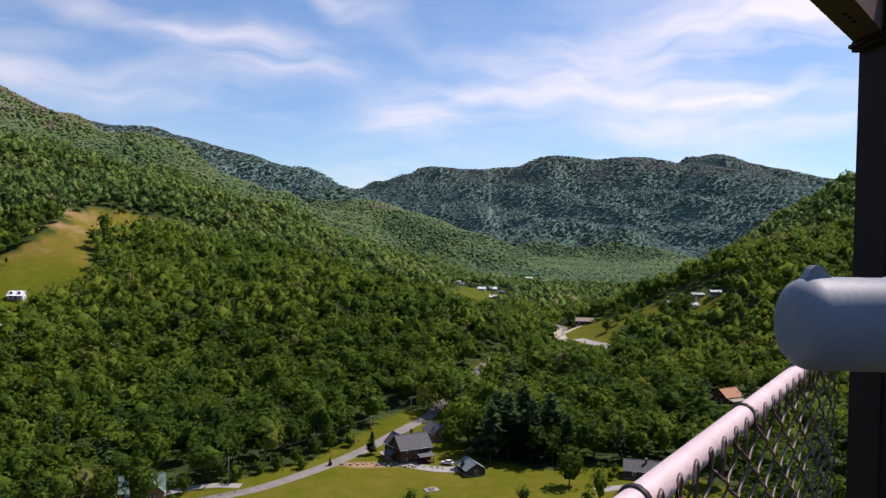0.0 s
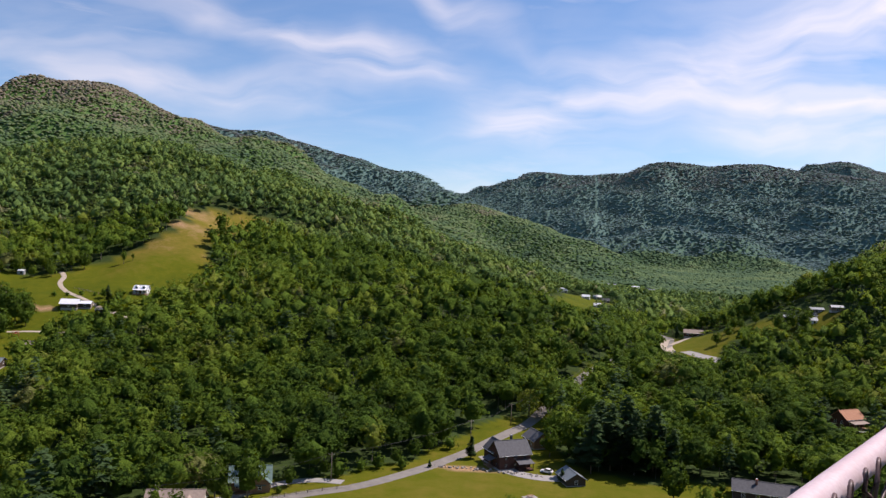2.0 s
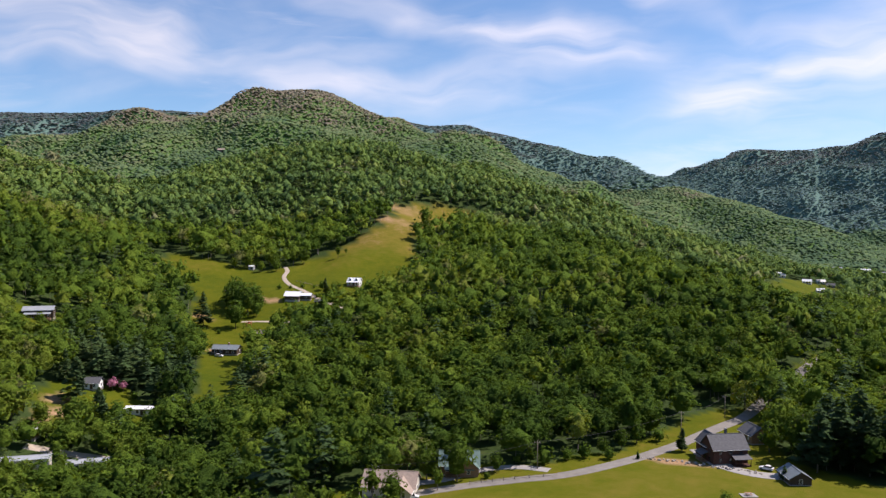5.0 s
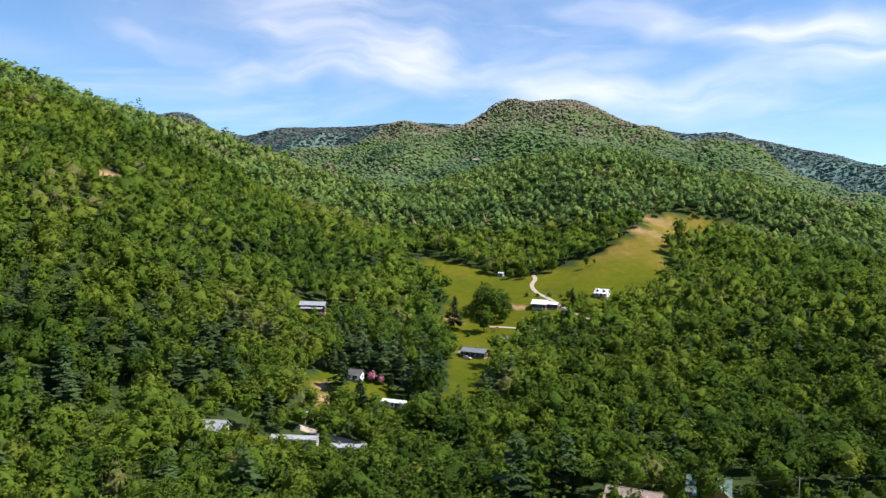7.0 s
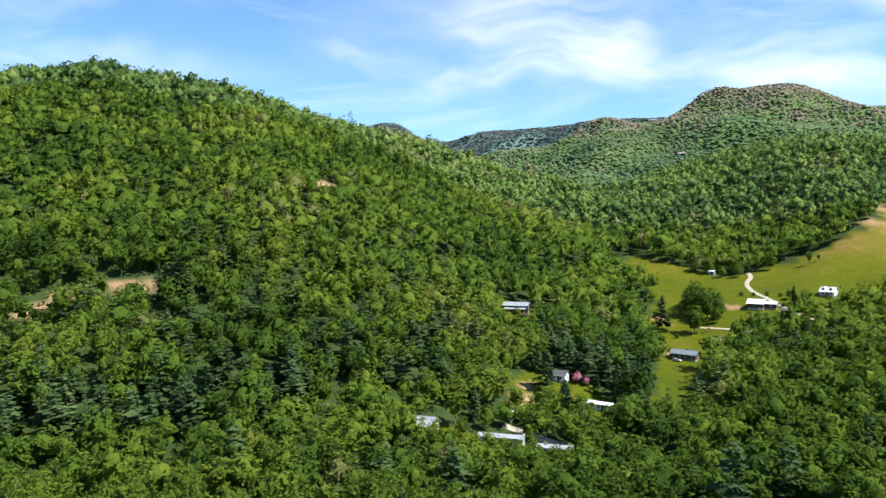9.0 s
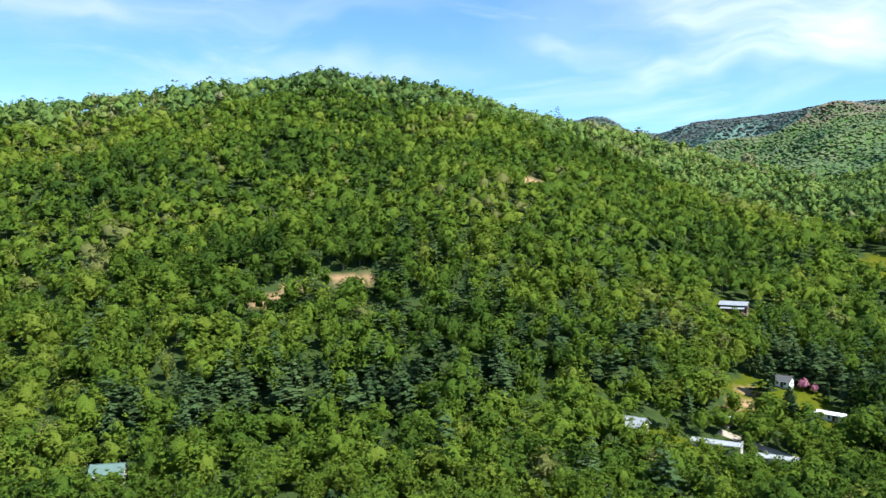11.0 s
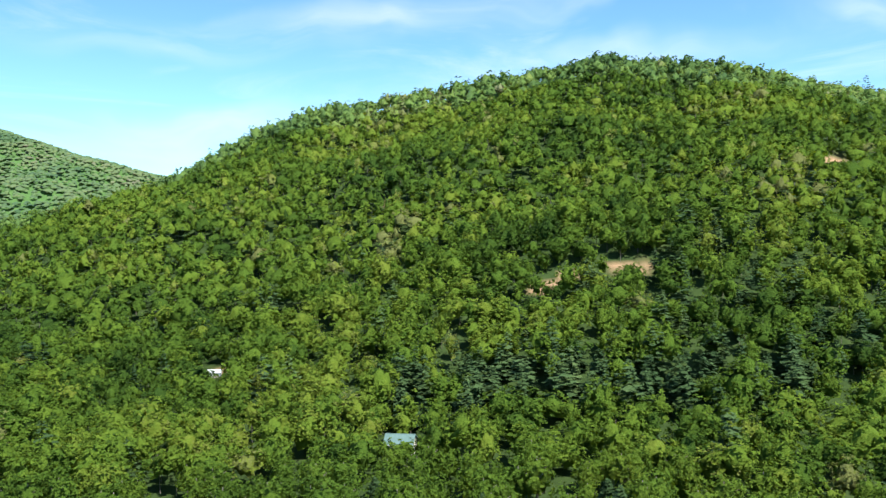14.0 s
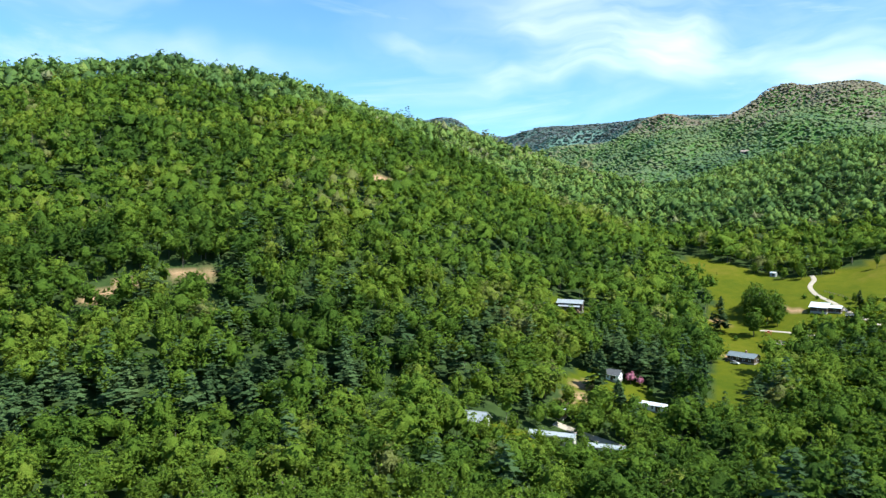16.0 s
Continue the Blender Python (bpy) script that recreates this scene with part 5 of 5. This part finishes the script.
house("pasture_house", "low pale-roofed house at the top of the pasture", 108, 592, -10, 13, 8, 2.8, 2.2, LOG, TAN, windows=(3, 2, 1, 1), door="front")
house("ridge_house", "white house with grey metal roof above the pasture", 162, 514, -5, 10, 6.5, 2.4, 1.6, WHITE, GREYMETAL, windows=(4, 2, 1, 1), door="front")
house("ridge_shed", "shed with pale blue metal roof above the pasture", 155, 529, 0, 6, 4, 2.4, 0.8, DARKWOOD, GREYMETAL, windows=(1, 0, 1, 0), door="front")
house("ridge_house", "long low house with shallow grey roof on the ridge", 170, 524, 5, 8, 5, 2.2, 1.0, DARKWOOD, SLATE, windows=(4, 2, 1, 1), door="front")
house("ridge_shed", "grey-roofed wooden barn on the ridge", 179, 515, 0, 7, 4.5, 2.4, 1.0, CEDAR, GREYMETAL, windows=(1, 0, 1, 0), door="front")
house("hill_house", "pale house in a clearing high on the wooded hill", -514, 864, 25, 15, 9, 5.0, 3.0, CREAM, GREYMETAL, windows=(3, 2, 1, 1), door="front", storeys=2)
house("hill_house", "brown house on the wooded hilltop", -480, 876, 20, 13, 8, 5.0, 2.5, CEDAR, TAN, windows=(3, 2, 1, 1), door="front", storeys=2)
house("hill_house", "brown house high under the peak", -886, 1146, 30, 12, 8, 5.0, 3.0, LOG, TAN, windows=(3, 2, 1, 1), door="front", storeys=2)

# ---- vehicles ----
car("white parked car at the tan house", -95, 211, 30, CARWHITE)
car("white parked car on the concrete yard", 3, 271, 160, CARWHITE)
car("dark parked car by the low blue-grey house", -266, 337, 20, CARDARK)
car("white parked car by the low blue-grey house", -262, 336, 15, CARWHITE)
car("white parked car by the mobile home", -222, 252, 60, CARWHITE)
car("red parked car at the foot of the pasture", 104, 482, 70, CARRED)
car("dark parked car on the wide gravel road", 84, 520, 80, CARDARK)
car("dark parked car beside the barn", -262, 446, 10, CARDARK)
car("white parked car on the ridge drive", 168, 518, 20, CARWHITE)
car("white parked truck on the lower meadow", -272, 380, 10, CARWHITE)


# ---- single trees of the meadow, the lawns and the gardens ----
for x, y, k, s in ((-270, 627, "broad", 1.15), (-296, 521, "slim", 0.62), (-293, 528, "slim", 0.35), (-305, 377, "pine", 1.05), (-288, 385, "broad", 1.15),
                   (-305, 412, "broad", 1.3), (-296, 408, "broad", 1.25), (-314, 420, "broad", 1.25), (-310, 409, "broad", 1.2), (-292, 414, "broad", 0.9), (-318, 424, "broad", 0.9), (-303, 424, "broad", 1.0), (-288, 406, "broad", 0.7), (-343, 500, "broad", 1.0), (-352, 486, "broad", 0.9), (-333, 492, "broad", 0.8), (-326, 484, "broad", 0.6), (-360, 480, "broad", 0.6), (-338, 482, "broad", 0.55), (-322, 500, "slim", 0.8), (-317, 507, "broad", 0.9),
                   (-336, 496, "slim", 0.5), (-350, 494, "broad", 0.5), (-330, 488, "slim", 0.42), (-268, 455, "spruce", 0.75), (-262, 457, "broad", 0.6),
                   (-258, 452, "broad", 0.35), (-252, 486, "shrub", 1.8), (-266, 470, "shrub", 1.2), (-274, 460, "broad", 0.45), (-302, 452, "shrub", 1.4), (-296, 456, "shrub", 1.1), (-289, 460, "shrub", 1.3), (-281, 462, "shrub", 1.0), (-270, 448, "shrub", 1.5), (-253, 446, "shrub", 1.3), (-263, 612, "broad", 0.8), (-266, 600, "broad", 0.7), (-290, 372, "shrub", 1.2), (-262, 660, "slim", 0.3), (-278, 690, "slim", 0.4)):
    plant(k, x, y, s, group="meadow trees" if k in ("broad", "slim") else "")
for x, y, s in ((-222, 178, 0.7), (-208, 186, 0.75), (-196, 194, 0.7), (-214, 180, 0.6), (-234, 162, 0.75), (-228, 158, 0.8), (-240, 154, 0.7), (-203, 192, 0.65), (-190, 202, 0.75), (-219, 183, 0.5), (-212, 190, 0.52), (-226, 174, 0.5), (-205, 198, 0.5), (-217, 187, 0.45), (-222, 180, 0.48), (-232, 168, 0.5), (-236, 158, 0.6)):
    plant("slim", x, y, s, group="young trees before the mobile homes")
for x, y, s in ((-382, 98, 0.8), (-381, 90, 0.7), (-381, 106, 0.75), (-381, 52, 0.7), (-383, 60, 0.75), (-380, 44, 0.65), (-506, 256, 0.7), (-505, 248, 0.65), (-357, -98, 0.7), (-357, -90, 0.6)):
    plant("broad", x, y, s, group="trees above the bare banks")
plant("spruce", -24, 281, 0.55, label="young dark spruce beside the red chalet")
plant("spruce", -37, 267, 0.2, label="small clipped evergreen on the lawn")
for x, y, k, s in ((-65, 251, "shrub", 2.6), (-49, 268, "broad", 0.4), (-44, 276, "broad", 0.5), (-40, 285, "broad", 0.6), (-37, 296, "broad", 0.65), (-33, 290, "shrub", 2.2), (-46, 263, "shrub", 1.8), (-70, 252, "broad", 0.35), (-59, 258, "shrub", 1.9), (-54, 262, "shrub", 2.2), (-87, 228, "broad", 1.0), (-78, 240, "broad", 0.45), (-97, 227, "broad", 0.85), (-98, 204, "broad", 0.7), (-106, 207, "slim", 0.7), (-90, 219, "slim", 0.5),
                   (-114, 221, "slim", 0.7), (-74, 250, "shrub", 1.3), (-79, 233, "shrub", 1.0), (4, 291, "broad", 0.72), (12, 297, "broad", 0.6), (-5, 342, "willow", 1.0),
                   (4, 350, "willow", 0.85), (26, 236, "shrub", 1.8), (42, 250, "broad", 0.9), (53, 252, "shrub", 1.6), (57, 258, "shrub", 1.4),
                   (8, 262, "spruce", 0.33), (-8, 233, "shrub", 1.6), (-3, 231, "shrub", 1.2), (60, 266, "shrub", 1.3), (64, 238, "slim", 0.45), (150, 372, "broad", 0.6), (126, 384, "broad", 0.7)):
    plant(k, x, y, s)
for x, y, k, s in ((128, 557, "broad", 0.6), (131, 551, "broad", 0.5), (146, 518, "broad", 0.75), (152, 513, "broad", 0.8), (158, 508, "broad", 0.85), (121, 541, "broad", 0.55),
                   (112, 533, "broad", 0.6), (163, 515, "broad", 0.6), (96, 590, "spruce", 0.7), (140, 549, "broad", 0.5)):
    plant(k, x, y, s, group="trees on the pasture")
for x, y, k, s in ((18, 274, "pine", 1.1), (25, 280, "pine", 1.2), (33, 277, "pine", 1.15), (40, 283, "pine", 1.2), (22, 289, "pine", 1.15), (31, 291, "pine", 1.25), (14, 285, "broad", 1.25),
                   (46, 278, "pine", 0.85), (49, 288, "broad", 1.15), (40, 294, "broad", 1.2), (24, 298, "broad", 1.15), (12, 298, "broad", 1.0), (56, 283, "broad", 1.0)):
    plant(k, x, y, s, group="dark grove beside the lawn")
for x, y, k, s in ((-238, 232, "spruce", 0.95), (-233, 229, "spruce", 0.9), (-256, 238, "pine", 0.95), (-266, 262, "pine", 0.9), (-249, 243, "broad", 0.5), (-275, 250, "pine", 0.7), (-246, 212, "slim", 0.75), (-256, 208, "broad", 0.9), (-230, 212, "broad", 0.8), (-222, 222, "broad", 0.85), (-212, 232, "broad", 0.9), (-205, 216, "broad", 0.8), (-258, 190, "broad", 0.9), (-262, 178, "broad", 1.0), (-258, 259, "blossom", 1.0), (-255, 262, "blossom", 0.8),
                   (-250, 264, "spruce", 0.5), (-246, 259, "shrub", 1.5), (-240, 222, "slim", 0.7), (-248, 214, "broad", 0.6), (-224, 232, "slim", 0.55), (-236, 262, "pine", 0.85),
                   (-226, 262, "pine", 0.8), (-218, 256, "pine", 0.75), (-244, 150, "willow", 0.95), (-238, 178, "broad", 0.55), (-330, 285, "broad", 0.5), (-218, 196, "slim", 0.5),
                   (-205, 240, "spruce", 0.8), (-213, 245, "pine", 0.7)):
    plant(k, x, y, s)


def ring_of_trees():
    """The nearest woodland trees, at the foot of the tower's hill, each one a tree of its own."""
    rng = np.random.RandomState(5)
    x, y = places(rng, 176, 229, 10.2)
    for px, py in zip(x, y):
        if len(x) > 290 and rng.uniform() < 1 - 290 / len(x):
            continue
        k = rng.choice(["broad", "slim", "spruce"], p=[0.6, 0.36, 0.04])
        plant(k, float(px), float(py), float(rng.uniform(0.72, 1.15)) * (0.75 if px > 20 else 1.0), int(rng.randint(3)), float(rng.uniform(0.8, 1.0)), group="trees at the hill's foot")


ring_of_trees()

# ---- poles, wires and lawn things ----
POLES = ((-66, 246, 9.5), (-26, 299, 9.5), (-12, 328, 9.5), (20, 395, 9.5), (-108, 213, 9.5))
for x, y, h in POLES:
    root = thing("utility_pole", pose(x, y, gz(x, y)), "weathered wooden utility pole beside the valley road", "utility pole", "roadside poles")
    part("pole", tube([(0, 0, -0.8), (0, 0, h)], 0.15, 8, taper=0.7), POLEWOOD, root)
    part("crossarm", block(2.2, 0.1, 0.12, 0, 0, h - 0.8), POLEWOOD, root)
    for s in (-0.95, 0.0, 0.95):
        part("insulator", tube([(s, 0, h - 0.68), (s, 0, h - 0.5)], 0.05, 6), WHITEMETAL, root)
order = sorted(POLES)
for (ax, ay, ah), (bx, by, bh) in zip(order, order[1:]):
    a, b = Vector((ax, ay, gz(ax, ay) + ah - 0.5)), Vector((bx, by, gz(bx, by) + bh - 0.5))
    path = [a.lerp(b, k / 14) - Vector((0, 0, 1.6 * 4 * (k / 14) * (1 - k / 14))) for k in range(15)]
    tagged(part("power_line", tube(path, 0.035, 4), WIRE), "sagging dark power line between the poles", "power line", "power lines")


def rocks():
    rng = np.random.RandomState(9)
    bm = bmesh.new()
    for k in range(70):
        u = rng.uniform()
        x, y = -36 + 38 * u + rng.uniform(-1.5, 1.5), 270 - 4 * u + rng.uniform(-1.3, 1.3)
        s = rng.uniform(0.2, 0.6)
        made = bmesh.ops.create_icosphere(bm, subdivisions=1, radius=s, matrix=Matrix.Translation((x, y, gz(x, y) + s * 0.3)))
        for v in made["verts"]:
            v.co += Vector(rng.uniform(-0.25, 0.25, 3) * s)
    tagged(part("rock_border", bm, STONE), "loose line of pale field stones along the lawn", "rocks", kind="stuff")


rocks()


def picnic_bench(x, y, turn):
    root = thing("picnic_table", pose(x, y, gz(x, y) + 0.1, 0, 0, turn), "wooden picnic table on a pale slab in the lawn", "table")
    part("slab", block(4.5, 3.2, 0.2, 0, 0, -0.1, 0.02), CONCRETE, root)
    part("tabletop", block(2.0, 0.8, 0.06, 0, 0, 0.78), CEDAR, root)
    for s in (-0.8, 0.8):
        part("bench_seat", block(2.0, 0.3, 0.05, 0, s, 0.5), CEDAR, root)
    for s in (-0.7, 0.7):
        part("leg_frame", prism([(-0.75, 0.1), (-0.62, 0.1), (0.05, 0.75), (0.62, 0.1), (0.75, 0.1), (0.15, 0.8), (-0.15, 0.8)], 0.1, Matrix.Translation((s, 0, 0)) @ Matrix.Rotation(radians(90), 4, "Z")), CEDAR, root)


picnic_bench(-2, 243, 25)


def swing_set(x, y, turn):
    root = thing("climbing_frame", pose(x, y, gz(x, y), 0, 0, turn), "faded red wooden climbing frame in the meadow", "climbing frame")
    for sx in (-1.6, 1.6):
        for sy in (-0.9, 0.9):
            part("leg", tube([(sx, sy, -0.2), (sx * 0.9, 0, 3.0)], 0.09, 6), REDPAINT, root)
    part("beam", tube([(-1.7, 0, 3.0), (1.7, 0, 3.0)], 0.09, 6), REDPAINT, root)
    part("platform", block(1.4, 1.4, 0.15, 0, 0, 1.4), REDPAINT, root)
    part("panel", block(1.4, 0.1, 0.9, 0, 0.7, 1.5), REDPAINT, root)


swing_set(-283, 391, 20)


def fence_line(points, label):
    """Low post and rail fence."""
    root = thing("fence", Matrix.Identity(4), label, "fence")
    for (ax, ay), (bx, by) in zip(points, points[1:]):
        n = max(1, int(math.hypot(bx - ax, by - ay) / 3.5))
        for k in range(n):
            x, y = ax + (bx - ax) * k / n, ay + (by - ay) * k / n
            part("post", block(0.16, 0.16, 1.5, x, y, gz(x, y) - 0.2), POLEWOOD, root)
        for h in (0.55, 1.05):
            path = [(ax + (bx - ax) * k / n, ay + (by - ay) * k / n, gz(ax + (bx - ax) * k / n, ay + (by - ay) * k / n) + h) for k in range(n + 1)]
            part("rail", tube(path, 0.06, 4), POLEWOOD, root)


fence_line(((-300, 470), (-285, 466), (-268, 462), (-256, 458)), "grey post and rail fence above the barn")
fence_line(((-82, 226), (-70, 234), (-58, 241)), "low wooden roadside fence at the log houses")


# ---- the lookout: rail, wire fence, viewer, post and beam ----
U = Vector((0.545, 0.838, 0.0))
SIDE = Vector((0.838, -0.545, 0.0))
RAIL0 = Vector((0.252, 0.986, 79.667))


def along(s, side=0.0, z=0.0):
    return RAIL0 + U * s + SIDE * side + Vector((0, 0, z))


def lookout():
    rail = thing("guard_rail", Matrix.Identity(4), "round steel guard rail with faded mauve-pink paint", "rail")
    part("top_rail", tube([along(-1.9 + 0.1 * k) for k in range(39)], 0.0215, 28), RAILPAINT, rail)
    # wire ties, 0.6 m apart: two turns round the rail with twisted ends
    for s in (-1.22, -0.62, -0.01, 0.59, 1.19):
        loop = []
        for k in range(27):
            a = math.tau * k / 13.0 - 0.6
            loop.append(along(s + 0.006 * k / 13 - 0.035 * math.sin(a * 0.5) ** 2 * 0.3, -0.0235 * math.cos(a) * 1.02, 0.0235 * math.sin(a) * 1.02))
        bm = tube(loop, 0.0021, 6)
        tube([along(s + 0.004, 0.022, -0.010), along(s + 0.02, 0.029, -0.018), along(s + 0.028, 0.028, -0.030), along(s + 0.02, 0.030, -0.042)], 0.0021, 6, bm)
        tube([along(s - 0.004, 0.022, -0.006), along(s + 0.012, 0.030, -0.016), along(s + 0.018, 0.027, -0.028), along(s + 0.03, 0.030, -0.036)], 0.0021, 6, bm)
        part("wire_tie", bm, TIEWIRE, rail, "dark twisted wire tie")
    fence = thing("chain_link_fence", Matrix.Identity(4), "brown chain-link fence hanging below the guard rail", "fence")
    pitch, drop = 0.080, 0.045
    for k in range(-22, 23):
        path = []
        s0 = k * pitch
        n = 24
        # knuckled top: the end folds back over the neighbouring wire
        path += [along(s0 + 0.012, 0.024, -0.046), along(s0 + 0.018, 0.026, -0.016), along(s0 + 0.014, 0.028, 0.008), along(s0 + 0.002, 0.029, 0.020), along(s0 - 0.012, 0.031, 0.016), along(s0 - 0.024, 0.033, -0.004)]
        for q in range(n * 4):
            f = q / 4.0 + k % 2
            a = math.pi * f
            path.append(along(s0 + 0.5 * pitch * (0.55 * math.sin(a - math.pi / 2) + 0.45 * (2 * abs((f % 2) - 1) - 1) * -1), 0.028 + 0.0045 * math.cos(a - math.pi / 2), -0.026 - drop * q / 4.0))
        part("wire", tube(path, 0.0030, 7), GALV, fence)
    # line post at the corner, with its bracket and the roof beam
    post = thing("corner_post", Matrix.Identity(4), "dark brown steel corner post of the lookout", "post")
    part("post", block(0.20, 0.20, 2.35, 1.468, 2.53, 78.52, 0.006), RUSTPAINT, post)
    part("bracket", block(0.24, 0.22, 0.035, 1.452, 2.53, 80.63, 0.012), RUSTPAINT, post)
    beam = thing("roof_beam", Matrix.Identity(4), "brown painted steel roof beam above the rail", "beam")
    d = Vector((-0.62, -0.78, 0))
    a = Vector((1.275, 2.44, 80.655))
    prof = [(-0.05, 0.0), (0.05, 0.0), (0.05, 0.012), (-0.038, 0.012), (-0.038, 0.148), (0.05, 0.148), (0.05, 0.16), (-0.05, 0.16)]
    m = Matrix.Translation(a + d * 1.3 - d * 0.05) @ Matrix(((d.y, d.x, 0, 0), (-d.x, d.y, 0, 0), (0, 0, 1, 0), (0, 0, 0, 1)))
    part("channel", prism(prof, 2.8, m), BEAMPAINT, beam)
    bolts = bmesh.new()
    for k in range(3):
        p = a + d * (0.12 + 0.05 * k)
        tube([p + Vector((0, 0, -0.012)), p + Vector((0, 0, 0.0))], 0.008, 6, bolts)
    part("bolts", bolts, TIEWIRE, beam)
    # the viewer: a level drum with a rounded nose, a sight on top and a yoke
    v = thing("tower_viewer", Matrix.Translation((0, 0, 80 * (1 - 0.686))) @ Matrix.Diagonal((0.686, 0.686, 0.686, 1)), "blue-grey enamelled coin viewer on a steel pedestal", "viewer")
    bm = bmesh.new()
    prof = [(0.760, 0.0), (0.761, 0.03), (0.764, 0.05)] + [(0.824 - 0.060 * math.cos(q), 0.050 + 0.054 * math.sin(q)) for q in [math.pi / 2 * k / 9 for k in range(1, 10)]]
    prof += [(0.985, 0.1045), (0.992, 0.1075), (1.32, 0.1075), (1.34, 0.09), (1.34, 0.0)]
    rings = []
    for px, pr in prof:
        rings.append([bm.verts.new((px, 1.747 + pr * math.cos(math.tau * k / 40), 79.818 + pr * math.sin(math.tau * k / 40))) for k in range(40)])
    for r0, r1 in zip(rings, rings[1:]):
        for k in range(40):
            f = bm.faces.new((r0[k], r0[(k + 1) % 40], r1[(k + 1) % 40], r1[k]))
            f.smooth = True
    bmesh.ops.remove_doubles(bm, verts=bm.verts, dist=0.0005)
    bmesh.ops.recalc_face_normals(bm, faces=bm.faces)
    part("drum", bm, VIEWER, v)
    part("sight", prism([(-0.030, 0.0), (0.032, 0.0), (0.012, 0.022), (0.004, 0.030), (-0.008, 0.030), (-0.016, 0.022)], 0.03, Matrix.Translation((0.829, 1.747, 79.917))), VIEWER, v, "small blue-grey sight fin")
    part("yoke", block(0.16, 0.045, 0.22, 1.24, 1.747, 79.60, 0.008), VIEWER, v)
    part("pedestal", tube([(1.24, 1.747, 80 - 1.45 / 0.686), (1.24, 1.747, 79.62)], 0.05, 16), RUSTPAINT, v)
    # deck and legs
    deck = thing("deck", Matrix.Identity(4), "plain brown deck of the lookout tower", "deck", kind="structure")
    edge = [along(-2.0), along(2.25), along(2.25, 3.2), along(-2.0, 3.2)]
    bm = bmesh.new()
    low = [bm.verts.new((p.x, p.y, 78.43)) for p in edge]
    top = [bm.verts.new((p.x, p.y, 78.55)) for p in edge]
    bm.faces.new(low)
    bm.faces.new(top[::-1])
    for k in range(4):
        bm.faces.new((low[k], top[k], top[(k + 1) % 4], low[(k + 1) % 4]))
    bmesh.ops.recalc_face_normals(bm, faces=bm.faces)
    part("slab", bm, RUSTPAINT, deck)
    for p in (along(-1.8, 0.2), along(2.05, 0.2), along(2.05, 3.0), along(-1.8, 3.0)):
        h = 78.43 - gz(p.x, p.y) + 1.0
        part("leg", block(0.3, 0.3, h, p.x, p.y, 78.43 - h), RUSTPAINT, deck)


lookout()
